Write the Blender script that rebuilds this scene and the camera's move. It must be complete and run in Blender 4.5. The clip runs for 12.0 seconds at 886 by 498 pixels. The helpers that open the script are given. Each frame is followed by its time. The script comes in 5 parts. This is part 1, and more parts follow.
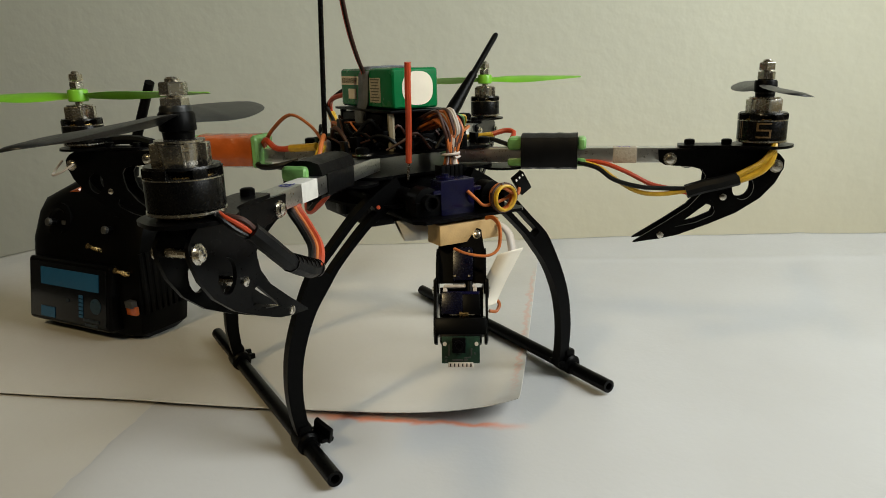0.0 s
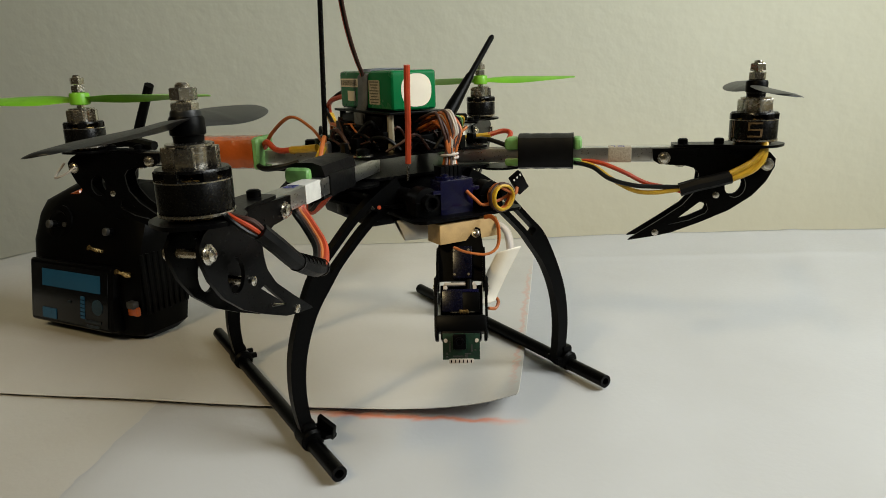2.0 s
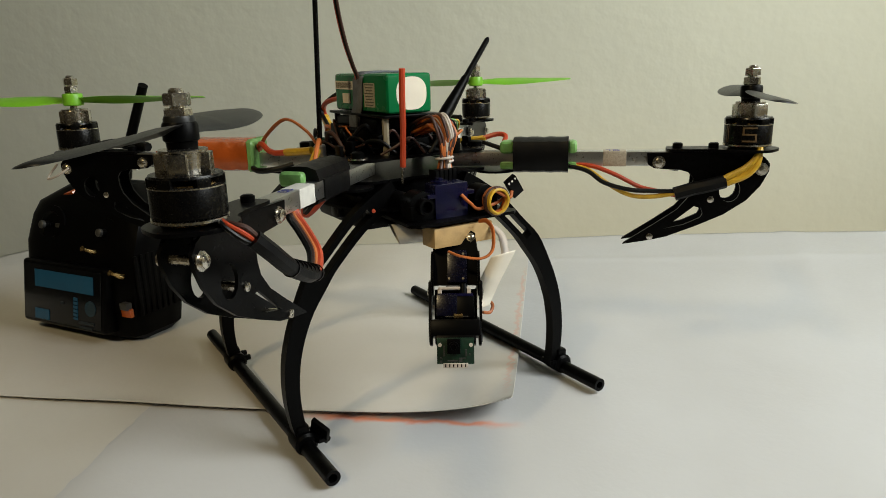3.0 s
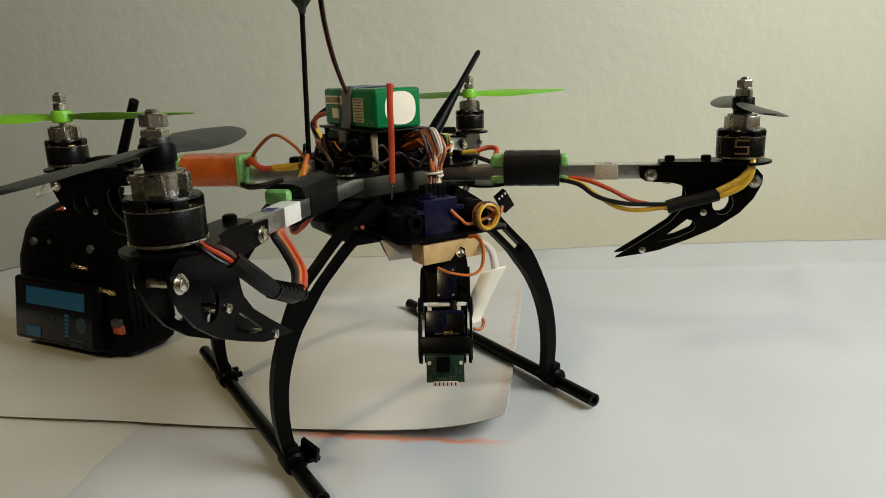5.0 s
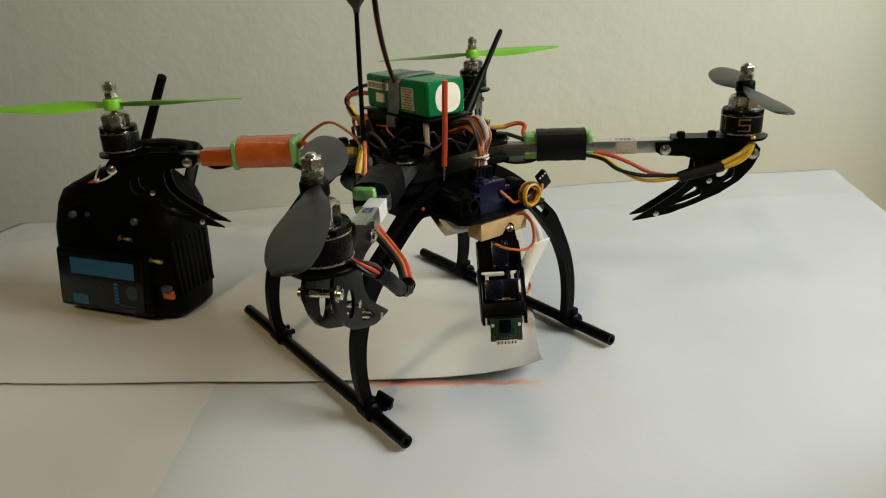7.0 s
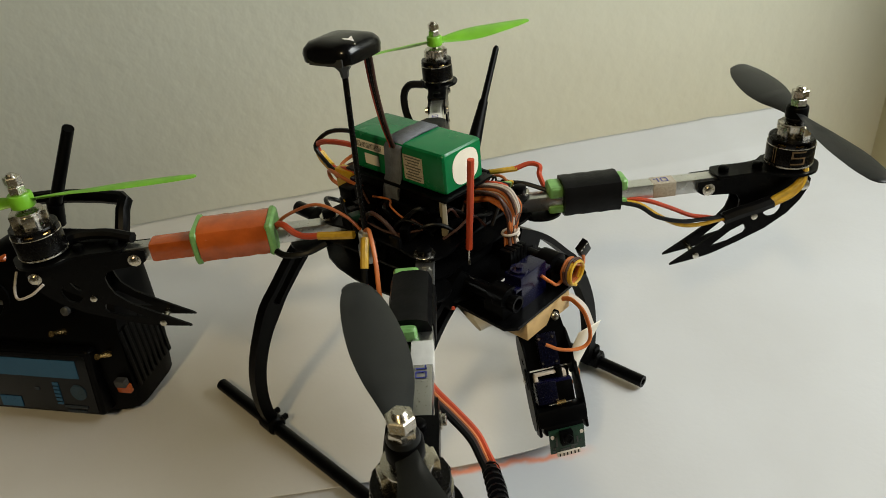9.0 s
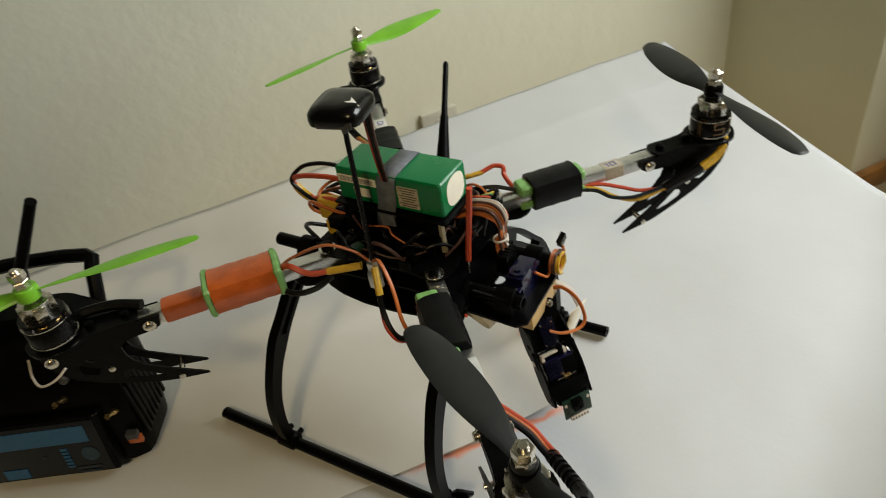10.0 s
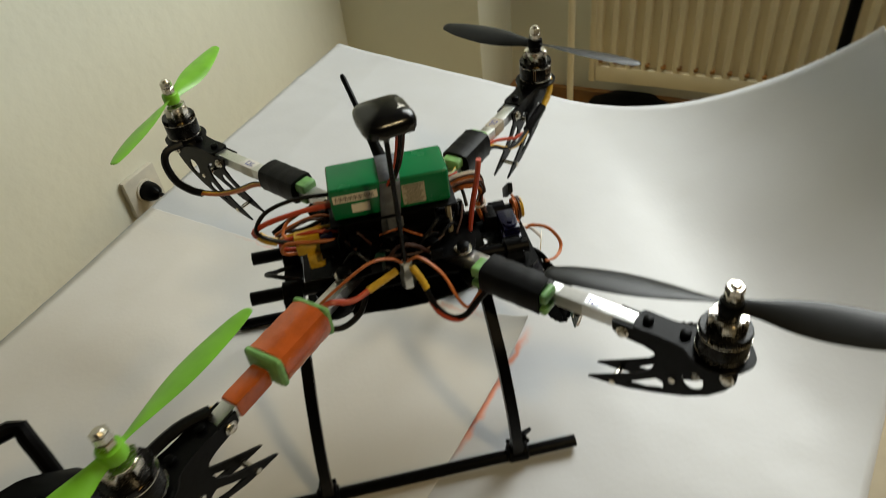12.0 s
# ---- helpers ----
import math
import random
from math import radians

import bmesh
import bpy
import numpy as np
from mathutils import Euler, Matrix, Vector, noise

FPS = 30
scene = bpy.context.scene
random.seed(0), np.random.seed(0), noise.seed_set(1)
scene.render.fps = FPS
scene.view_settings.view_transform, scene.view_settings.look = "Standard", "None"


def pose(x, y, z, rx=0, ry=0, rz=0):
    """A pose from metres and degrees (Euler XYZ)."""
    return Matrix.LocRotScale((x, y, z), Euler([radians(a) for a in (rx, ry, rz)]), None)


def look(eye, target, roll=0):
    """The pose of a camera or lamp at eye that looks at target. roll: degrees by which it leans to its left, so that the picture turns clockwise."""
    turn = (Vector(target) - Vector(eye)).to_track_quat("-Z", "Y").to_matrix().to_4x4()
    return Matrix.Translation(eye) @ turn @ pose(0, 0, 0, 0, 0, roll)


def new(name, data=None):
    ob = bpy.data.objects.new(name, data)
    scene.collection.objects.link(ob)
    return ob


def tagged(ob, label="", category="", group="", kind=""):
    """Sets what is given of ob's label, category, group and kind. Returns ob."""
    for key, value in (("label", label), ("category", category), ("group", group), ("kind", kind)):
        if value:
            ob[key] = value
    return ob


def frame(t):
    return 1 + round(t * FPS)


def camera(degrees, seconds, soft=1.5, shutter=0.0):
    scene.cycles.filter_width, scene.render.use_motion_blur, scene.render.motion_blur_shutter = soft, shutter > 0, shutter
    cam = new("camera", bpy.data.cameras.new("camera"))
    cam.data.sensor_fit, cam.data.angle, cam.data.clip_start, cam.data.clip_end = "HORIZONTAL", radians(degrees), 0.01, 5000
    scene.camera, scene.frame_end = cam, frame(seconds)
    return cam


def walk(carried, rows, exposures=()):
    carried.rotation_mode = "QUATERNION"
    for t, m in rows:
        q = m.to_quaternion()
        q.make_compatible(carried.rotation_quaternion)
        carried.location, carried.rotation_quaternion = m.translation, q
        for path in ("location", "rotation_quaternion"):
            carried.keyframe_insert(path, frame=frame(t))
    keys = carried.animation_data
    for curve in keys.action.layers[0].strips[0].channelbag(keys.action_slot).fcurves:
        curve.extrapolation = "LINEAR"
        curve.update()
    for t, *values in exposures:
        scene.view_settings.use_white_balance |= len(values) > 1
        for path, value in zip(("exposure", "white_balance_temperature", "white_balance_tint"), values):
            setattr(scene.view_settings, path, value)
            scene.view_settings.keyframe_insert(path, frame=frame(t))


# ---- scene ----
cam = camera(64.6, 12.0, soft=0.85, shutter=0.25)
PATH = [
    (0, (0.42, -0.213, 0.219), (-1.246, 0.77, -0.289), -1.5),
    (0.5, (0.421, -0.218, 0.221), (-1.224, 0.804, -0.279), -1.2),
    (1, (0.425, -0.22, 0.221), (-1.226, 0.791, -0.282), -1.5),
    (1.5, (0.423, -0.221, 0.221), (-1.23, 0.783, -0.289), -1.5),
    (2, (0.425, -0.22, 0.221), (-1.232, 0.778, -0.29), -1.8),
    (2.5, (0.425, -0.219, 0.222), (-1.231, 0.777, -0.293), -1.8),
    (3, (0.424, -0.219, 0.224), (-1.224, 0.79, -0.292), -1.5),
    (5, (0.423, -0.21, 0.227), (-1.232, 0.798, -0.266), -2.0),
    (5.3, (0.427, -0.214, 0.236), (-1.216, 0.821, -0.238), -1.2),
    (5.5, (0.424, -0.22, 0.246), (-1.192, 0.845, -0.259), -1.4),
    (6, (0.413, -0.235, 0.279), (-1.155, 0.786, -0.428), -3.4),
    (6.2, (0.409, -0.243, 0.280), (-1.143, 0.781, -0.461), -3.8),
    (6.5, (0.416, -0.265, 0.275), (-1.152, 0.706, -0.5), -3.9),
    (7, (0.422, -0.292, 0.286), (-1.082, 0.801, -0.452), -2.9),
    (7.2, (0.416, -0.294, 0.288), (-1.074, 0.839, -0.415), -4.3),
    (8.8, (0.293, -0.265, 0.348), (-0.982, 0.961, -0.586), -6.8),
    (9, (0.282, -0.261, 0.368), (-0.95, 0.927, -0.667), -5.9),
    (9.5, (0.264, -0.266, 0.422), (-0.868, 0.862, -0.781), -6.3),
    (9.7, (0.262, -0.281, 0.434), (-0.883, 0.888, -0.716), -10.0),
    (10, (0.234, -0.307, 0.439), (-0.672, 0.994, -0.781), -9.6),
    (10.5, (0.199, -0.333, 0.452), (-0.476, 1.052, -0.823), -10.8),
    (11, (0.125, -0.338, 0.463), (-0.329, 1.158, -0.783), -11.0),
    (11.2, (0.097, -0.337, 0.470), (-0.186, 1.199, -0.721), -7.6),
    (11.5, (0.074, -0.337, 0.468), (-0.027, 1.255, -0.738), -5.4),
    (12, (-0.012, -0.389, 0.469), (0.157, 1.125, -0.827), -7.3),
]
walk(cam, [(t, look(eye, target, roll)) for t, eye, target, roll in PATH])

# ---- light ----
# room frame: X away from the long wall, Y along it to the corner
ROOM = pose(0.004, 1.145, 0, 0, 0, -35)
FLOOR, CEIL = -0.370, 2.05
world = bpy.data.worlds.new("sky")
scene.world = world
world.use_nodes = True
wn = world.node_tree
sky = wn.nodes.new("ShaderNodeTexSky")
sky.sky_type, sky.sun_disc, sky.sun_elevation, sky.sun_rotation = "NISHITA", False, radians(38), radians(60)
wn.links.new(sky.outputs[0], wn.nodes["Background"].inputs[0])
wn.nodes["Background"].inputs[1].default_value = 0.08


def window_lamp(name, m, w, h, watts, colour):
    data = bpy.data.lights.new(name, "AREA")
    data.shape, data.size, data.size_y, data.energy, data.color = "RECTANGLE", w, h, watts, colour
    ob = new(name, data)
    ob.matrix_world = m
    return ob


window_lamp("window_daylight", ROOM @ look((1.00, 0.20, 0.92), (0.90, -0.45, 0.0)), 0.8, 0.85, 26.0, (0.945, 0.985, 0.945))
# a warm shaded lamp over the table's front, out of view
spot = bpy.data.lights.new("warm_lamp", "SPOT")
spot.energy, spot.color, spot.spot_size, spot.spot_blend, spot.shadow_soft_size = 46.0, (1.0, 0.78, 0.42), radians(42), 0.5, 0.08
warm_lamp = new("warm_lamp", spot)
warm_lamp.matrix_world = ROOM @ look((2.05, -1.62, 1.50), (0.97, -0.98, 0.0))
scene.view_settings.exposure = 0.0

# ---- materials ----


def mat(name, colour, rough=0.5, metal=0.0, vary=0.15, scale=60.0, bump=0.0, bscale=900.0, tint=None, coat=0.0, spec=0.5):
    """Base colour broken up at two scales, with a fine relief."""
    m = bpy.data.materials.new(name)
    m.use_nodes = True
    t = m.node_tree
    b = t.nodes["Principled BSDF"]
    b.inputs["Roughness"].default_value, b.inputs["Metallic"].default_value = rough, metal
    b.inputs["Coat Weight"].default_value = coat
    b.inputs["Specular IOR Level"].default_value = spec
    co = t.nodes.new("ShaderNodeTexCoord")
    big, fine = t.nodes.new("ShaderNodeTexNoise"), t.nodes.new("ShaderNodeTexNoise")
    big.inputs["Scale"].default_value, big.inputs["Detail"].default_value = scale, 4
    fine.inputs["Scale"].default_value, fine.inputs["Detail"].default_value = bscale, 3
    t.links.new(co.outputs["Object"], big.inputs["Vector"])
    t.links.new(co.outputs["Object"], fine.inputs["Vector"])
    mix = t.nodes.new("ShaderNodeMix")
    mix.data_type = "RGBA"
    dark = tint or [c * (1 - vary * 2) for c in colour]
    mix.inputs[6].default_value, mix.inputs[7].default_value = (*dark, 1), (*colour, 1)
    ramp = t.nodes.new("ShaderNodeMapRange")
    ramp.inputs[1].default_value, ramp.inputs[2].default_value = 0.3, 0.62
    t.links.new(big.outputs[0], ramp.inputs[0])
    t.links.new(ramp.outputs[0], mix.inputs[0])
    t.links.new(mix.outputs[2], b.inputs["Base Color"])
    rr = t.nodes.new("ShaderNodeMapRange")
    rr.inputs[3].default_value, rr.inputs[4].default_value = max(0.02, rough - 0.1), min(1, rough + 0.12)
    t.links.new(fine.outputs[0], rr.inputs[0])
    t.links.new(rr.outputs[0], b.inputs["Roughness"])
    if bump:
        bp = t.nodes.new("ShaderNodeBump")
        bp.inputs["Strength"].default_value, bp.inputs["Distance"].default_value = bump, 0.001
        t.links.new(fine.outputs[0], bp.inputs["Height"])
        t.links.new(bp.outputs[0], b.inputs["Normal"])
    return m


BLACK = mat("black_plastic", (0.0012, 0.0012, 0.0013), 0.36, vary=0.2, bump=0.03, spec=0.07)
FIBRE = mat("black_glass_fibre", (0.0015, 0.0015, 0.0017), 0.30, vary=0.2, scale=300, bump=0.005, spec=0.09)
RUBBER = mat("black_tape", (0.004, 0.004, 0.0042), 0.42, vary=0.25, scale=120, bump=0.12, bscale=400, spec=0.15)
ALU = mat("brushed_aluminium", (0.66, 0.66, 0.64), 0.30, 1.0, vary=0.04, scale=60)
STEEL = mat("nickel_steel", (0.68, 0.64, 0.56), 0.24, 1.0, vary=0.05, scale=120)
BRASS = mat("gold_plated_brass", (0.75, 0.52, 0.22), 0.25, 1.0, vary=0.15, scale=300)
CAN = mat("black_anodised_metal", (0.003, 0.0028, 0.0026), 0.25, 0.0, vary=0.25, scale=150, spec=0.2)
BRONZE = mat("bronze_print", (0.16, 0.10, 0.045), 0.4, 0.3, vary=0.2, scale=200)
GREYPROP = mat("dark_grey_nylon", (0.012, 0.013, 0.0132), 0.36, vary=0.12, scale=80, bump=0.04, bscale=1500, spec=0.24)
GREENPROP = mat("green_nylon", (0.16, 0.43, 0.02), 0.38, vary=0.1, scale=60)
GREENBAT = mat("green_shrink_film", (0.002, 0.15, 0.045), 0.24, vary=0.06, scale=40, bscale=60, spec=0.35)
GREENTAPE = mat("green_shrink_tube", (0.19, 0.41, 0.12), 0.4, vary=0.15, scale=200)
ORANGE = mat("orange_shrink_film", (0.46, 0.090, 0.014), 0.2, vary=0.14, scale=90, bump=0.4, bscale=260, coat=0.2)
RED = mat("red_insulation", (0.47, 0.055, 0.016), 0.4, vary=0.12)
RUST = mat("orange_insulation", (0.48, 0.13, 0.025), 0.45, vary=0.15)
BROWN = mat("brown_insulation", (0.055, 0.02, 0.013), 0.5, vary=0.15)
YELLOW = mat("yellow_shrink_tube", (0.60, 0.36, 0.02), 0.42, vary=0.15, scale=200)
WIREBLACK = mat("black_insulation", (0.002, 0.002, 0.002), 0.4, vary=0.2, spec=0.25)
WIREWHITE = mat("white_insulation", (0.52, 0.46, 0.40), 0.5, vary=0.1)
NYLON = mat("yellowed_nylon", (0.34, 0.29, 0.20), 0.5, vary=0.15)
WHITE = mat("white_paper_label", (0.62, 0.60, 0.55), 0.6, vary=0.08, scale=150)
CREAM = mat("cream_sticker", (0.80, 0.74, 0.62), 0.5, vary=0.05, scale=60)
FABRIC = mat("grey_hook_strap", (0.12, 0.13, 0.15), 0.5, vary=0.2, scale=200, bump=0.5, bscale=1200)
BLUE = mat("blue_servo_plastic", (0.003, 0.003, 0.022), 0.22, vary=0.2, scale=150, coat=0.15, spec=0.3)
NAVY = mat("dark_blue_servo_plastic", (0.0015, 0.0016, 0.008), 0.25, vary=0.2, scale=150, spec=0.3)
PCB = mat("green_circuit_board", (0.004, 0.028, 0.013), 0.4, vary=0.3, scale=500)
WOODBLK = mat("raw_wood", (0.50, 0.33, 0.14), 0.6, vary=0.12, scale=120, bump=0.2)
INK = mat("blue_ink", (0.05, 0.06, 0.30), 0.6)
PRINT = mat("dark_print", (0.10, 0.09, 0.07), 0.6)
TAN = mat("speckled_label", (0.52, 0.46, 0.34), 0.6, tint=(0.28, 0.25, 0.18), scale=900)
LINEN = mat("beige_cloth_tape", (0.44, 0.39, 0.31), 0.8, vary=0.12, scale=700, bump=0.3)
LCDMAT = mat("blue_display", (0.004, 0.034, 0.056), 0.3, vary=0.15, scale=60)
DIMLCD = mat("dim_blue_display", (0.004, 0.028, 0.050), 0.3, vary=0.2, scale=60)
GREYPRT = mat("grey_plastic", (0.06, 0.06, 0.058), 0.4, 0.3)
WALLMAT = mat("cream_wall_paint", (0.755, 0.735, 0.59), 0.75, vary=0.045, scale=2.2, bump=0.55, bscale=30)
WALLMAT.node_tree.nodes["Bump"].inputs["Distance"].default_value = 0.0024
# added walls out of view, plain and dark so they bounce little light
DARKWALL = mat("dark_unseen_wall", (0.10, 0.08, 0.055), 0.6, vary=0.15, scale=4, bump=0.1)
# unseen ceiling and window frame, colour darkened from white to cut bounced light
CEILMAT = mat("dimmed_unseen_paint", (0.34, 0.32, 0.28), 0.8, vary=0.03, scale=2)
FLOORMAT = mat("beige_floor", (0.36, 0.29, 0.17), 0.5, vary=0.12, scale=8, bump=0.1)
# baseboard varnish; the same brown stands in for shadow at the radiator's foot
BASEB = mat("varnished_wood_and_shadow", (0.33, 0.15, 0.04), 0.35, vary=0.2, scale=20, bump=0.1, bscale=150)
RADMAT = mat("cream_enamel", (0.72, 0.62, 0.40), 0.4, vary=0.05, scale=6)
TABLEMAT = mat("light_wood_board", (0.42, 0.29, 0.16), 0.45, vary=0.15, scale=20)
SOCKET = mat("ivory_plastic", (0.60, 0.56, 0.46), 0.4, vary=0.05)
GLASS = bpy.data.materials.new("window_glass")
GLASS.use_nodes = True
gb = GLASS.node_tree.nodes["Principled BSDF"]
gb.inputs["Transmission Weight"].default_value, gb.inputs["Roughness"].default_value = 1.0, 0.0

# the display is switched on: a weak glow of its own
lb = LCDMAT.node_tree.nodes["Principled BSDF"]
lb.inputs["Emission Color"].default_value, lb.inputs["Emission Strength"].default_value = (0.02, 0.20, 0.34, 1), 0.07


def paper(name, colour, warm, spray=None, strength=0.85):
    """Paper: faint blotches, fibre relief, and where spray is given the overspray of orange paint along that line."""
    m = mat(name, colour, 0.36, vary=0.02, scale=7, bump=0.12, bscale=260, tint=warm, spec=0.35)
    nt = m.node_tree
    wave, relief = nt.nodes.new("ShaderNodeTexNoise"), nt.nodes.new("ShaderNodeBump")
    wave.inputs["Scale"].default_value, wave.inputs["Detail"].default_value = 9, 2
    relief.inputs["Strength"].default_value, relief.inputs["Distance"].default_value = 0.55, 0.006
    nt.links.new(nt.nodes["Texture Coordinate"].outputs["Object"], wave.inputs["Vector"])
    nt.links.new(wave.outputs[0], relief.inputs["Height"])
    nt.links.new(relief.outputs[0], nt.nodes["Bump"].inputs["Normal"])
    if spray:
        t = m.node_tree
        b = t.nodes["Principled BSDF"]
        old = b.inputs["Base Color"].links[0].from_socket
        (x0, y0), (x1, y1), width = spray
        co = t.nodes.new("ShaderNodeTexCoord")
        mp = t.nodes.new("ShaderNodeMapping")
        mp.vector_type = "TEXTURE"
        mp.inputs["Location"].default_value = ((x0 + x1) / 2, (y0 + y1) / 2, 0)
        mp.inputs["Rotation"].default_value = (0, 0, math.atan2(y1 - y0, x1 - x0))
        mp.inputs["Scale"].default_value = (math.hypot(x1 - x0, y1 - y0) / 2, width, 1)
        nz = t.nodes.new("ShaderNodeTexNoise")
        nz.inputs["Scale"].default_value = 90
        add = t.nodes.new("ShaderNodeMixRGB")
        add.blend_type, add.inputs[0].default_value = "ADD", 0.012
        t.links.new(co.outputs["Object"], add.inputs[1])
        t.links.new(nz.outputs[1], add.inputs[2])
        t.links.new(add.outputs[0], mp.inputs["Vector"])
        sep = t.nodes.new("ShaderNodeSeparateXYZ")
        t.links.new(mp.outputs[0], sep.inputs[0])
        out = []
        for k, (lo, hi) in enumerate(((0.6, 1.15), (0.0, 1.0))):
            ab = t.nodes.new("ShaderNodeMath")
            ab.operation = "ABSOLUTE"
            t.links.new(sep.outputs[k], ab.inputs[0])
            mr = t.nodes.new("ShaderNodeMapRange")
            mr.interpolation_type = "SMOOTHSTEP"
            mr.inputs[1].default_value, mr.inputs[2].default_value, mr.inputs[3].default_value, mr.inputs[4].default_value = lo, hi, 1, 0
            t.links.new(ab.outputs[0], mr.inputs[0])
            out.append(mr)
        mul = t.nodes.new("ShaderNodeMath")
        mul.operation = "MULTIPLY"
        t.links.new(out[0].outputs[0], mul.inputs[0])
        t.links.new(out[1].outputs[0], mul.inputs[1])
        weak = t.nodes.new("ShaderNodeMath")
        weak.operation, weak.inputs[1].default_value = "MULTIPLY", strength
        t.links.new(mul.outputs[0], weak.inputs[0])
        mul = weak
        mx = t.nodes.new("ShaderNodeMix")
        mx.data_type = "RGBA"
        mx.inputs[7].default_value = (0.74, 0.19, 0.06, 1)
        t.links.new(mul.outputs[0], mx.inputs[0])
        t.links.new(old, mx.inputs[6])
        t.links.new(mx.outputs[2], b.inputs["Base Color"])
    return m


PAPER_BASE = paper("white_paper", (0.51, 0.518, 0.53), (0.48, 0.484, 0.49), ((0.018, -0.074), (0.108, 0.034), 0.0052), 0.75)
PAPER_TOP = paper("off_white_paper", (0.595, 0.575, 0.54), (0.56, 0.53, 0.48), ((-0.16, 0.255), (0.083, 0.046), 0.003), 0.3)
PAPER_OLD = paper("cream_paper", (0.57, 0.565, 0.545), (0.545, 0.53, 0.49))

# ---- mesh helpers ----


def smooth(bm, limit=35):
    bmesh.ops.recalc_face_normals(bm, faces=bm.faces)
    for f in bm.faces:
        f.smooth = True
    for e in bm.edges:
        if len(e.link_faces) == 2 and e.calc_face_angle(0) > radians(limit):
            e.smooth = False


def mesh_of(name, bm, material):
    smooth(bm)
    me = bpy.data.meshes.new(name)
    bm.to_mesh(me)
    bm.free()
    for m in (material if isinstance(material, (list, tuple)) else [material]):
        me.materials.append(m)
    return me


def part(name, bm, material, parent=None, label="", m=None):
    me = bm if isinstance(bm, bpy.types.Mesh) else mesh_of(name, bm, material)
    ob = new(name, me)
    if parent:
        ob.parent = parent
    if m is not None:
        ob.matrix_local = m
    if label:
        ob["label"] = label
    return ob


def structure(name, bm, material, label, category, m=None):
    return tagged(part(name, bm, material, None, "", m), label, category, "", "structure")


def thing(name, label, category, m=None, group=""):
    ob = new(name)
    ob.empty_display_size = 0.02
    if m is not None:
        ob.matrix_world = m
    return tagged(ob, label, category, group)


def fresh():
    return bmesh.new()


def box(bm, c, size, m=None, bevel=0.0, seg=2):
    res = bmesh.ops.create_cube(bm, size=1.0)
    vs = res["verts"]
    bmesh.ops.scale(bm, vec=size, verts=vs)
    if bevel:
        es = list({e for v in vs for e in v.link_edges})
        out = bmesh.ops.bevel(bm, geom=es, offset=bevel, segments=seg, affect="EDGES", profile=0.6)
        vs = list({v for f in out["faces"] for v in f.verts} | {v for v in vs if v.is_valid})
    mm = (m or Matrix()) @ Matrix.Translation(c) if m is None else m @ Matrix.Translation(c)
    bmesh.ops.transform(bm, matrix=mm, verts=vs)
    return bm


def lathe(bm, profile, seg=28, m=None):
    """Turns a list of (radius, height) round z."""
    rings = []
    for r, z in profile:
        rings.append([bm.verts.new((r * math.cos(2 * math.pi * k / seg), r * math.sin(2 * math.pi * k / seg), z)) for k in range(seg)])
    for a, b in zip(rings, rings[1:]):
        for k in range(seg):
            bm.faces.new((a[k], a[(k + 1) % seg], b[(k + 1) % seg], b[k]))
    bm.faces.new(rings[0][::-1])
    bm.faces.new(rings[-1])
    if m is not None:
        bmesh.ops.transform(bm, matrix=m, verts=[v for r in rings for v in r])
    return bm


def along(p0, p1):
    p0, p1 = Vector(p0), Vector(p1)
    return Matrix.Translation(p0) @ (p1 - p0).to_track_quat("Z", "Y").to_matrix().to_4x4()


def rod(bm, p0, p1, r, r1=None, seg=14, hollow=0.0):
    n = (Vector(p1) - Vector(p0)).length
    r1 = r if r1 is None else r1
    prof = [(r, 0), (r1, n)]
    if hollow:
        prof = [(hollow, 0.012), (hollow, 0), (r, 0), (r1, n), (hollow, n), (hollow, n - 0.012)]
    return lathe(bm, prof, seg, along(p0, p1))


def spline(pts, step=6):
    pts = [Vector(p) for p in pts]
    ext = [pts[0] * 2 - pts[1]] + pts + [pts[-1] * 2 - pts[-2]]
    out = []
    for i in range(1, len(ext) - 2):
        a, b, c, d = ext[i - 1:i + 3]
        for k in range(step):
            t = k / step
            out.append(0.5 * (2 * b + (c - a) * t + (2 * a - 5 * b + 4 * c - d) * t * t + (3 * b - a - 3 * c + d) * t ** 3))
    return out + [pts[-1]]


def tube(bm, pts, r, seg=8, step=6, flat=1.0):
    """A cable along points; flat squeezes its section into a ribbon."""
    line = spline(pts, step)
    rings, up = [], Vector((0.13, 0.21, 1)).normalized()
    for i, p in enumerate(line):
        d = (line[min(i + 1, len(line) - 1)] - line[max(i - 1, 0)]).normalized()
        side = d.cross(up)
        side = side.normalized() if side.length > 1e-4 else Vector((1, 0, 0))
        up = side.cross(d).normalized()
        rings.append([bm.verts.new(p + side * r * math.cos(2 * math.pi * k / seg) + up * r * flat * math.sin(2 * math.pi * k / seg)) for k in range(seg)])
    for a, b in zip(rings, rings[1:]):
        for k in range(seg):
            bm.faces.new((a[k], a[(k + 1) % seg], b[(k + 1) % seg], b[k]))
    bm.faces.new(rings[0][::-1])
    bm.faces.new(rings[-1])
    return bm


def wire(name, pts, r, material, parent, label="", flat=1.0):
    return part(name, tube(fresh(), pts, r, flat=flat), material, parent, label)


